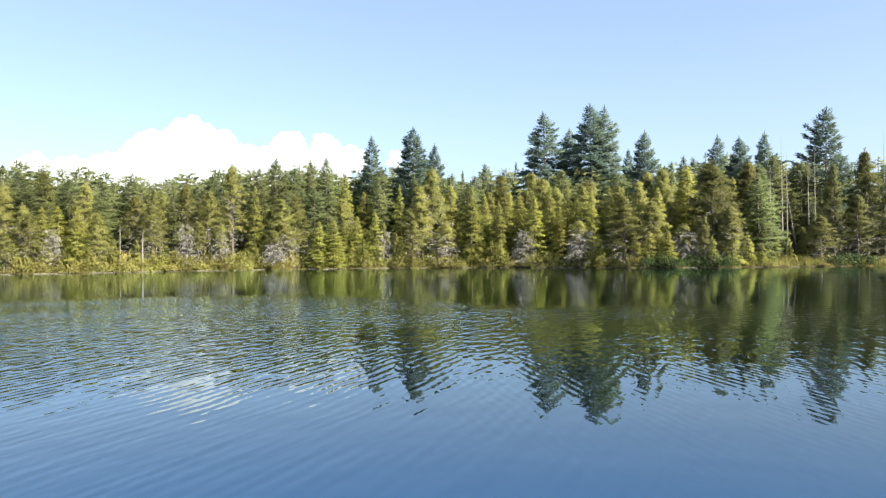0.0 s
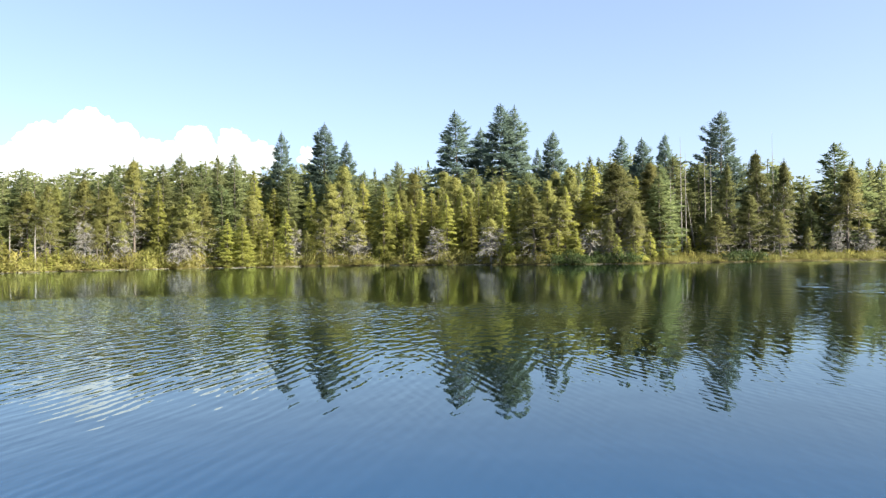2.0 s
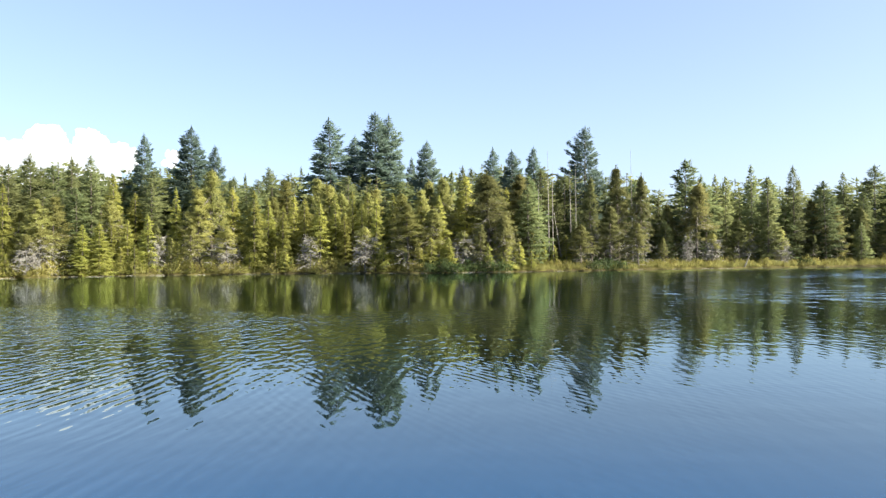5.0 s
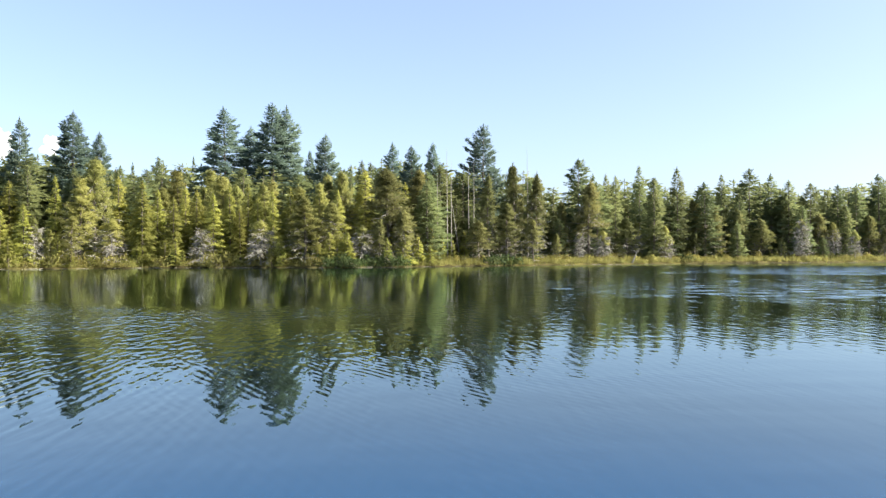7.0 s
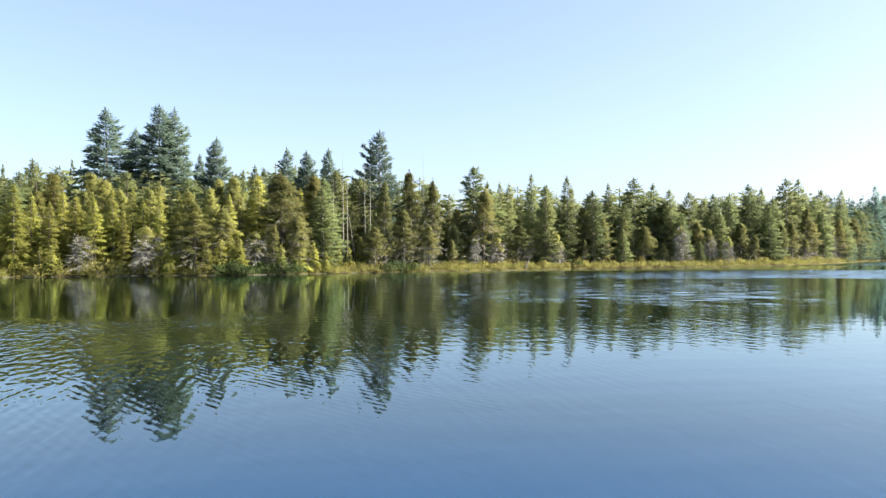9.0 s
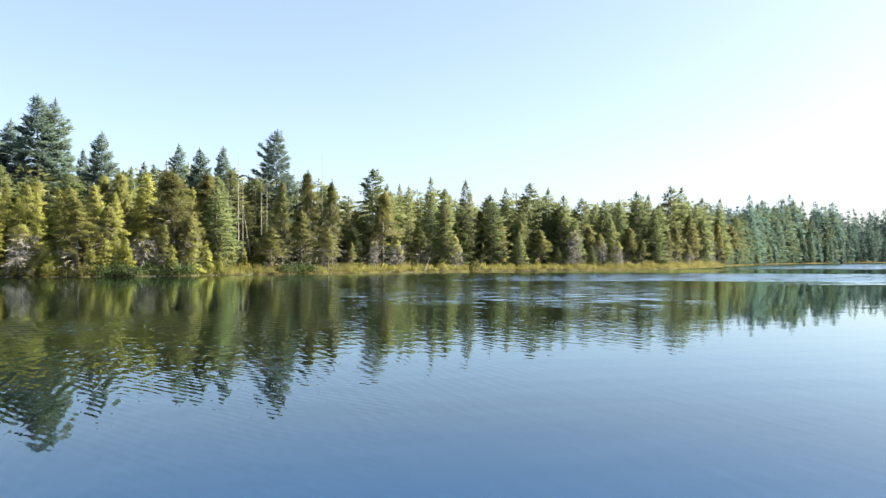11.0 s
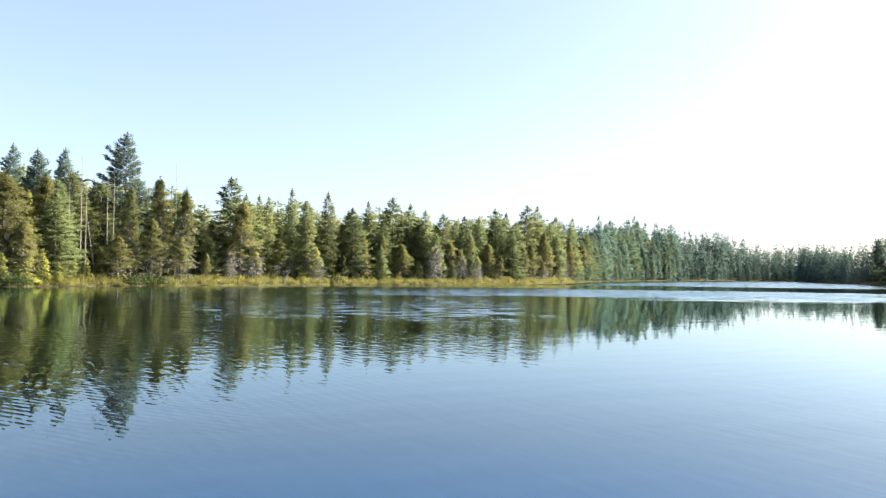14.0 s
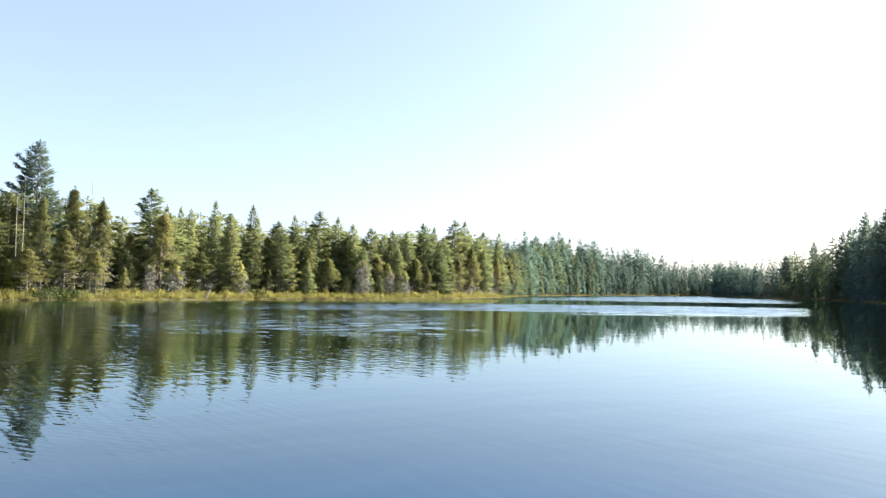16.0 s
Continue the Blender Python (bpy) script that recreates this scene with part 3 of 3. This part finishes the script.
# direction, height, metres behind the water's edge, crown width
TALL_FIRS = [
    (-7.3, 23.8, 22, 5.2), (-4.1, 25.7, 22, 7.2), (-2.3, 23.9, 34, 5.0), (6.2, 28.6, 30, 9.3), (7.9, 25.9, 36, 6.2), (9.6, 29.4, 32, 8.6),
    (10.7, 29.3, 33, 7.8), (13.5, 22.4, 26, 5.4), (12.3, 21.0, 40, 3.4), (18.6, 22.1, 34, 5.0), (20.2, 20.7, 24, 5.3), (21.8, 21.2, 26, 4.4),
]
SPRUCES_NEAR = [
    (-14.4, 18.6, 16, 3.4), (-15.7, 16.6, 14, 4.6), (-13.1, 17.0, 16, 4.5), (-11.9, 18.9, 18, 3.6), (-10.7, 18.8, 14, 4.0), (1.6, 19.2, 30, 3.6),
    (3.9, 19.9, 36, 2.4), (3.0, 17.8, 36, 2.6), (-0.2, 18.7, 36, 2.6), (16.3, 17.2, 22, 3.5), (17.0, 17.3, 24, 2.8), (15.5, 16.4, 20, 2.6),
    (33.0, 18.3, 14, 5.4), (34.0, 15.9, 18, 3.8), (35.0, 15.6, 14, 2.8), (35.7, 15.4, 14, 2.6), (37.4, 17.6, 16, 3.2), (38.5, 15.1, 12, 3.5),
]
SPRUCES_POINT = [
    (38.5, 14.7, 8, 3.9), (40.2, 16.8, 9, 3.6), (42.1, 14.2, 10, 4.3), (43.2, 16.3, 16, 3.5), (45.1, 17.3, 16, 4.6), (46.5, 16.3, 13, 4.5),
    (47.6, 14.8, 11, 4.4), (49.0, 14.4, 14, 4.1), (50.7, 13.9, 13, 4.1), (51.8, 13.5, 16, 3.5), (53.1, 16.0, 14, 5.6), (53.9, 15.6, 16, 4.0),
    (55.5, 17.6, 20, 4.5), (56.3, 17.9, 24, 5.0), (57.7, 15.9, 26, 4.2), (58.9, 17.0, 26, 4.6),
]
PINES = [
    (-17.7, 17.3, 8, 5.6), (-14.1, 11.5, 4, 6.6), (-2.6, 17.3, 8, 6.7), (18.3, 15.0, 8, 8.6), (20.6, 15.2, 9, 6.5), (28.1, 16.7, 12, 5.2),
    (26.1, 14.5, 10, 4.3), (29.8, 15.0, 7, 4.1), (27.5, 9.8, 5, 4.9), (25.3, 6.8, 5, 4.9), (12.0, 10.1, 3, 6.8), (42.7, 9.9, 10, 5.3),
    (11.6, 12.5, 9, 5.2), (13.0, 12.5, 8, 5.4), (13.9, 9.5, 4, 4.8), (9.0, 13.0, 10, 5.0), (6.9, 13.0, 10, 5.0),
    (33.7, 14.2, 8, 6.0), (36.5, 7.9, 9, 5.1), (29.5, 7.1, 2, 4.0), (45.8, 7.5, 11, 4.7), (49.5, 8.6, 12, 4.3), (52.5, 8.2, 12, 4.8), (55.1, 7.8, 12, 4.8),
]
CEDARS = [
    (-11.3, 7.5, 1.5, 3.7), (-10.2, 7.8, 1.5, 4.3), (-16.1, 13.3, 6, 4.0), (0.4, 12.9, 3, 5.5), (6.5, 12.4, 6, 4.2), (9.6, 11.6, 6, 3.6),
    (5.3, 11.0, 5, 4.5), (7.8, 12.5, 8, 4.5), (8.5, 10.5, 6, 4.5), (10.9, 12.0, 7, 4.5), (3.3, 12.5, 9, 4.5), (1.4, 12.0, 7, 4.2), (7.2, 9.0, 4, 4.0),
    (-8.4, 8.4, 3, 3.5), (-5.1, 13.8, 8, 3.8), (4.1, 11.8, 6, 5.6), (14.4, 11.4, 5, 4.2), (-7.0, 9.3, 3, 3.9), (2.5, 10.4, 4, 4.1),
]
GREYS = [
    (8.7, 6.8, 1.2, 5.7), (-1.6, 7.3, 3, 6.4), (4.5, 5.6, 2, 4.5), (16.3, 5.8, 4, 5.0), (-18.5, 7.4, 3, 3.8), (-20.9, 6.9, 3, 3.6),
    (-6.4, 7.5, 3, 3.6), (-13.9, 7.5, 3, 5.7), (58.3, 8.2, 4, 3.2), (50.4, 6.9, 9, 3.8), (37.2, 7.4, 8, 3.1),
]
SNAGS = [
    (22.1, 14.2, 9, 0.6), (22.9, 18.6, 9, 0.65), (23.2, 16.5, 10, 0.55), (24.6, 17.0, 10, 0.55), (24.9, 17.0, 9, 0.55), (29.1, 19.4, 11, 0.5),
    (-23.9, 6.0, 3, 0.9), (-25.4, 6.3, 7, 0.7),
]
FAR_SPIRES = [(60.9, 22.0, 20, 5.0), (63.1, 24.0, 25, 6.0), (63.6, 25.5, 35, 6.5), (64.3, 24.0, 30, 6.5)]
# backlit trees, given the dark fir kind so its colour carries their shade
NEAR_RIGHT = [(84.5, 23.1, 8, 4.4), (85.1, 19.5, 10, 4.0), (85.7, 20.6, 8, 5.0), (83.1, 21.1, 14, 4.0), (79.6, 15.5, 14, 4.0), (81.3, 18.7, 30, 4.0)]
taken = []
for kind, rows in (("fir", TALL_FIRS), ("spruce", SPRUCES_NEAR), ("spruce", SPRUCES_POINT), ("pine", PINES), ("cedar", CEDARS), ("grey", GREYS),
                   ("snag", SNAGS), ("far", FAR_SPIRES), ("fir", NEAR_RIGHT)):
    for a, height, back, width in rows:
        put(kind, a, back, height, width * {"fir": 1.32, "spruce": 1.35, "pine": 1.3, "snag": 1.6}.get(kind, 1.1))
        taken.append((a, back, width, height))
put("open_fir", 25.6, 24, 24.8, 9.6, turn=205.0)
taken.append((25.6, 24, 8.6, 24.8))
put("snag", 23.9, 9, 11.5, 0.7, 8.0, "bare grey dead trunk leaning against its neighbours", 180 - 23.9)
put("snag", 36.9, 0.6, 2.7, 1.3, 22.0, "short grey dead trunk leaning over the sedge bank", -36.9)

# ---- the forest between and behind them ----
# direction, height angle of the common treetops
CANOPY = [
    (-180, 0.1), (-40, 0.105), (-33, 0.104), (-27, 0.100), (-22.8, 0.094), (-19.5, 0.103), (-15.9, 0.106), (-12.1, 0.110), (-8.2, 0.108), (-4.1, 0.110), (0.2, 0.102), (4.5, 0.104),
    (13.3, 0.103), (15.5, 0.113), (19.8, 0.113), (25.9, 0.102), (29.8, 0.094), (31.3, 0.079), (33.5, 0.093), (36.3, 0.088), (38.7, 0.082), (40.0, 0.072),
    (42.1, 0.075), (45.5, 0.083), (48.3, 0.066), (50.7, 0.068), (53.3, 0.075), (55.9, 0.073), (57.7, 0.062), (60, 0.058), (62.7, 0.060), (64.7, 0.056),
    (66.7, 0.054), (68.7, 0.050), (70.6, 0.043), (71.8, 0.036), (77.8, 0.033), (79.6, 0.041), (81.2, 0.048), (83, 0.060), (84.6, 0.074), (86, 0.085), (100, 0.12), (180, 0.12),
]
CANOPY_A, CANOPY_E = np.array([c[0] for c in CANOPY]), np.array([c[1] for c in CANOPY])


def canopy(a, back):
    """How tall a tree may be there without standing out of the common treetops."""
    return EYE + 1.10 * np.interp(a, CANOPY_A, CANOPY_E) * (shore(a) + back) - land(a, back)


def free(a, back, gap):
    d = float(shore(a))
    return all(abs(radians(a - b)) * d > gap * (0.5 if abs(back - c) > 5 else 1) or abs(back - c) > 7 for b, c, w, h in taken)


def hides_grey(a, b):
    """Whether a tree there would stand before a grey pine."""
    return b < 6 and any(abs(a - g[0]) < 0.75 for g in GREYS)


# metres behind the edge, spread, spacing, share of the canopy, kinds
ROWS_OF_TREES = [
    (2.5, 1.0, 3.0, (0.30, 0.62), ("cedar", "pine", "pine", "grey", "grey", "pine", "cedar")),
    (6.5, 1.5, 2.6, (0.55, 0.86), ("cedar", "pine", "pine", "spruce", "pine")),
    (12.0, 2.0, 2.6, (0.72, 0.97), ("pine", "spruce", "spruce", "pine", "cedar")),
    (19.0, 2.5, 3.5, (0.82, 1.0), ("spruce", "spruce", "pine", "spruce")),
]
for back, spread, gap, share, kinds in ROWS_OF_TREES:
    a = -38.0
    while a < 59.0:
        a += math.degrees(gap * (1.25 if a > 30 else 1.0) * rng.uniform(0.7, 1.35) / float(shore(a)))
        b = back + rng.uniform(-spread, spread)
        if a > 20:
            b += 3.8 * min(1, (a - 20) / 6) * (back < 10)      # an open sedge bank lies in front here
        kind = kinds[int(rng.integers(len(kinds)))]
        if -3 < a < 14 and back < 10 and rng.random() < 0.4:
            kind = "cedar"
        if a < 16 and back < 10 and kind == "spruce":
            kind = "pine"
        h = float(canopy(a, b)) * rng.uniform(*share)
        if kind == "grey":
            h = min(h, rng.uniform(5, 8))
        if a > 20 and kind == "cedar":
            kind = "pine" if a < 32 else "spruce"
        w = h * {"cedar": 0.50, "pine": 0.54, "spruce": 0.44, "grey": 0.62}[kind] * rng.uniform(0.8, 1.25)
        if free(a, b, 1.0) and not hides_grey(a, b) and not (21.8 < a < 25.2 and b < 9.5):
            put(kind, a, b, h, w)


a = -38.0
while a < 21.0:
    a += math.degrees((1.7 if -6 < a < 14 else 2.4) * rng.uniform(0.5, 1.5) / float(shore(a)))
    if not 5.2 < a < 8.0 and not hides_grey(a, 0):
        h = rng.uniform(1.8, 4.8)
        put("sapling", a, rng.uniform(1.0, 3.8), h, h * rng.uniform(0.5, 0.8))


for a, back, h in ((21.6, 6.5, 5.6), (22.5, 7.0, 4.2), (23.3, 6.5, 3.6), (24.2, 7.2, 4.8), (24.9, 8.2, 7.5), (22.0, 11.5, 9.5), (23.6, 12.0, 10.5), (24.5, 12.5, 9.0)):
    put("spruce" if h > 7 else "sapling", a, back, h, h * 0.42)


def next_along(a, metres):
    """The direction some metres further along the water's edge."""
    here, then = heading(a, float(shore(a))), heading(a + 0.05, float(shore(a + 0.05)))
    return a + 0.05 * metres / max((then - here).length, 0.02)


for back, gap, share in ((3.5, 4.0, (0.24, 0.52)), (8.5, 3.8, (0.4, 0.72)), (14.5, 3.8, (0.6, 0.92)), (22, 4.0, (0.85, 1.03))):
    a = 58.6 + 0.1 * back
    while a < 66.5:
        a = next_along(a, gap * rng.uniform(0.6, 1.4))
        b = back + rng.uniform(-2, 2)
        h = float(canopy(a, b)) * rng.uniform(*share)
        put("far", a, b, h * rng.uniform(0.9, 1.15), h * 0.42 * rng.uniform(0.75, 1.25))


def woods(name, spots, label, leaf, shape, count, per, sprig, wide):
    """Many far trees of a few shapes in one mesh."""
    shapes = []
    for k in range(6):
        _, c = conifer(15.0, 2.4, 0.02, count, per, 0.06, 0.32, 0.12, 0.3, sprig, shape, 0.35, 0, 0.0, 0.60)
        face, normal = outward(*c, 0.7, 2.0)
        shapes.append((tube([[0, 0, -0.4], [0, 0, 8.0], [0, 0, 15.0]], [0.15, 0.10, 0.02], 5), c[0], face, normal))
    stems, crowns, shading = [], [], []
    for a, back, h in spots:
        t, corner, face, normal = shapes[int(rng.integers(len(shapes)))]
        th = rng.uniform(0, 6.28)
        k = h / 15.0
        kr = k * wide * rng.uniform(0.8, 1.2)
        spin = np.array([[math.cos(th), -math.sin(th), 0], [math.sin(th), math.cos(th), 0], [0, 0, 1]])
        m = spin @ np.diag([kr, kr, k])
        at = np.array(heading(a, float(shore(a)) + back, float(land(a, back))))
        stems.append((t[0] @ m.T + at, t[1])), crowns.append((corner @ m.T + at, face)), shading.append(normal @ spin.T)
    top = tagged(new(name), label, "woods", kind="stuff")
    tagged(part("trunks", join(stems), BARK, top), kind="stuff")
    made = new("crowns", sheet("crowns", *join(crowns), leaf, True, np.concatenate(shading)))
    made.parent = top
    tagged(made, kind="stuff")


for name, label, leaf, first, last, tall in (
        ("far_woods", "blue-green conifer woods along the far shore, haze painted into the needles", HAZED_FIR, 57.5, 79.0, 1.0),
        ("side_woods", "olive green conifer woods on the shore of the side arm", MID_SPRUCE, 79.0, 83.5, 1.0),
        # past 86 degrees these trees are unseen, added to shade the bank
        ("shade_woods", "dark conifer woods close along the bank, mostly unseen and added for shade", HAZED_FIR, 83.5, 112.0, 1.25)):
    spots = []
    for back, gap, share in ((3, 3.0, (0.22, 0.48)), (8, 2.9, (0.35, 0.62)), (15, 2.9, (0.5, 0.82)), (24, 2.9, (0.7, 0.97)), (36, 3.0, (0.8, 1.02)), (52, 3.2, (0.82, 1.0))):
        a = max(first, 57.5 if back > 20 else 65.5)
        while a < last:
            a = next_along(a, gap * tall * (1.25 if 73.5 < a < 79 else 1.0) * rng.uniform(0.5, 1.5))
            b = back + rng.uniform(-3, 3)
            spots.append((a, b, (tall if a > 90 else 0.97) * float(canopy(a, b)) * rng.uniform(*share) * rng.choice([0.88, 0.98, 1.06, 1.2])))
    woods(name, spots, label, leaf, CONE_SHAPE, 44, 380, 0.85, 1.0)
spots = []
for back, share in ((24, (0.80, 1.0)), (29, (0.82, 1.03)), (36, (0.85, 1.05)), (46, (0.88, 1.04))):
    a = -40.0
    while a < 58:
        a += math.degrees((2.1 if a < -5 else 2.9) * rng.uniform(0.6, 1.4) / float(shore(a)))
        b = back + rng.uniform(-3, 3)
        spots.append((a, b, float(canopy(a, b)) * rng.uniform(*share)))
woods("back_woods", spots, "dense green conifer woods behind the shore trees", SPRUCE, COLUMN_SHAPE, 50, 560, 0.85, 1.35)

# ---- along the water's edge ----


def shrub(i):
    n = 300
    q = rng.normal(0, 1, (n, 3))
    q /= np.linalg.norm(q, axis=1, keepdims=True)
    q[:, 2] = np.abs(q[:, 2])
    lump = 1 + 0.3 * np.sin(q[:, 0] * 5 + i) * np.cos(q[:, 1] * 4 + 2 * i)
    p = q * np.array([1.2, 1.2, 1.0]) * (rng.random((n, 1)) ** 0.35) * lump[:, None]
    leaves = needles(p, q + rng.normal(0, 0.5, (n, 3)), rng.uniform(0.14, 0.30, n), rng.uniform(0.09, 0.17, n))
    k = 7
    L = limbs(np.array([[0, 0, -0.2], [0, 0, 1.0]]), np.full(k, 0.0), rng.uniform(0.5, 1.1, k), rng.uniform(0, 6.28, k), rng.uniform(0.6, 1.3, k), rng.uniform(0, 0.4, k))
    return sticks(L[:, :: 2], 0.02), leaves


SHRUBS = {}


def put_shrub(a, back, wide, tall, dark=False):
    v = (int(rng.integers(3)), dark)
    m = Matrix.Translation(heading(a, float(shore(a)) + back, float(land(a, back)) - 0.02)) @ pose(0, 0, 0, 0, 0, rng.uniform(0, 360))
    s = (wide / 2.4, wide / 2.4, tall / 1.1)
    if v not in SHRUBS:
        stems, leaves = shrub(v[0])
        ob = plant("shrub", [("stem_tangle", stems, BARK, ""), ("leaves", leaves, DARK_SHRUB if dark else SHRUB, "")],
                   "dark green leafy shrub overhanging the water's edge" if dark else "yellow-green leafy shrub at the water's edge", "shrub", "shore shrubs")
        ob.matrix_basis = m @ Matrix.Diagonal((*s, 1))
        SHRUBS[v] = ob
    else:
        ob = SHRUBS[v]
        copy_thing(ob, m @ Matrix.Diagonal((s[0] / ob.scale[0], s[1] / ob.scale[1], s[2] / ob.scale[2], 1)))


a = -38.0
while a < 20:
    a += rng.uniform(0.35, 1.1)
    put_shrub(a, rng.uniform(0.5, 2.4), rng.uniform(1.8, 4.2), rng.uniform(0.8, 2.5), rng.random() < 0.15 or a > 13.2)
a = -38.0
while a < -11:
    a += rng.uniform(0.4, 0.9)
    put_shrub(a, rng.uniform(1.5, 4.0), rng.uniform(2.6, 4.6), rng.uniform(1.8, 3.2))
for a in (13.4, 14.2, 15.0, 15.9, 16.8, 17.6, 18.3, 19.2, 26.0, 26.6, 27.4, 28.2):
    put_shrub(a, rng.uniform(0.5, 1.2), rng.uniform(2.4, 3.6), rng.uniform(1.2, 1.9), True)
a = 20.0
while a < 58:
    a += rng.uniform(0.2, 0.9)
    put_shrub(a, rng.uniform(1.5, 10), rng.uniform(1.2, 3.0), rng.uniform(0.6, 1.5), rng.random() < 0.12 or 25.9 < a < 28.4)

a = 19.5
while a < 59:
    a += rng.uniform(0.3, 0.9)
    put_shrub(a, rng.uniform(0.5, 6), rng.uniform(0.9, 2.2), rng.uniform(0.35, 0.85), 25.9 < a < 28.4)

a = 19.5
while a < 60:
    a += rng.uniform(0.25, 0.7)
    put_shrub(a, rng.uniform(5.5, 9), rng.uniform(1.0, 2.4), rng.uniform(0.8, 1.7), rng.random() < 0.2)

# sedge on the open bank
n = 26000
sa = np.where(rng.random(n) < 0.94, rng.uniform(19.5, 60.5, n), rng.uniform(-38, 20, n))
sb = np.where(sa > 19.5, rng.random(n) ** 0.8 * 11 + 0.1, rng.random(n) * 1.6 + 0.1)
clump = np.clip(np.sin(sa * 3.1) + np.sin(sa * 7.7 + sb) + 1.5, 0.35, 1.6)
sr = shore(sa) + sb
sp = np.stack([np.sin(np.radians(sa)) * sr, np.cos(np.radians(sa)) * sr, land(sa, sb) - 0.05], 1)
V, F = kites(sp, rng.normal(0, 0.28, (n, 3)) + [0, 0, 1.0], rng.uniform(0.3, 0.85, n) * np.clip(clump, 0.4, 1.35), rng.uniform(0.05, 0.13, n))
tagged(new("sedge", sheet("sedge", V, F, SEDGE)), "straw-yellow sedge and grass along the lake bank", "grass", kind="stuff")


def driftwood():
    pts = np.array([[0, 0, 0], [0.8, 0.1, 0.03], [1.7, 0.02, 0.05], [2.6, -0.1, 0.02], [3.4, 0.05, 0.06]])
    return tube(pts, np.array([0.010, 0.020, 0.017, 0.015, 0.007]), 6)


log_mesh = None
a = -38.0
while a < 59:
    a += rng.uniform(0.3, 1.3) if a < 20 else rng.uniform(0.8, 3.5)
    ob = new("driftwood_log", log_mesh) if log_mesh else new("driftwood_log", sheet("driftwood_log", *driftwood(), DRIFT, True))
    log_mesh = ob.data
    k = rng.uniform(0.12, 0.8)
    ob.matrix_basis = Matrix.Translation(heading(a, float(shore(a)) - 0.05, 0.025)) @ pose(0, 0, 0, 0, 0, -a + rng.normal(0, 10)) @ Matrix.Diagonal((k, 1, rng.uniform(0.8, 1.4), 1))
    tagged(ob, "bleached driftwood log lying at the waterline", "driftwood", "driftwood along the shore")

# ---- clouds ----
# direction, height angle of the top, half-width in degrees
PUFFS = [
    (-33.5, 0.118, 2.2), (-30.8, 0.127, 2.0), (-28.2, 0.126, 1.8), (-25.4, 0.134, 1.8), (-23.2, 0.163, 2.2), (-20.6, 0.178, 2.2), (-18.6, 0.155, 1.8),
    (-16.4, 0.154, 1.8), (-13.5, 0.165, 1.3), (-12.0, 0.150, 1.5), (-10.8, 0.164, 1.2), (-9.0, 0.150, 1.1), (-5.4, 0.143, 0.5),
]
balls = []
for level in (4, 3):
    ball = bmesh.new()
    bmesh.ops.create_icosphere(ball, subdivisions=level, radius=1.0)
    balls.append((np.array([v.co[:] for v in ball.verts]), np.array([[v.index for v in f.verts] for f in ball.faces])))
    ball.free()
far, n = 3600.0, 0
lv, lf = [], []
for a, top, half in PUFFS:
    for j in range(16 if a > -24 else 11):
        big = j == 0
        size = far * radians(half) * (0.9 if big else rng.uniform(0.22, 0.55))
        aa = a + (0 if big else rng.normal(0, half * 0.6))
        z = EYE + far * top - size * 1.12 - (0 if big else far * radians(half) * rng.uniform(0.05, 1.9))
        ball_v, ball_f = balls[0 if big else 1]
        c = np.array(heading(aa, far + rng.uniform(-120, 120), z))
        puff = np.array([1 + 0.30 * noise.fractal(Vector(v) * 2.3 + Vector((a, j * 3.0, 0)), 0.6, 2.1, 5) for v in ball_v])
        lv.append(ball_v * puff[:, None] * size + c), lf.append(ball_f + n)
        n += len(ball_v)
    if a > -24:
        ball_v, ball_f = balls[1]
        size = far * radians(half) * 1.1
        lv.append(ball_v * size + np.array(heading(a, far, EYE + far * (top - 0.045) - size))), lf.append(ball_f + n)
        n += len(ball_v)
tagged(new("cloud", sheet("cloud", np.concatenate(lv), np.concatenate(lf), CLOUD, True)),
       "white heaped summer cloud low over the forest", "cloud", kind="structure")
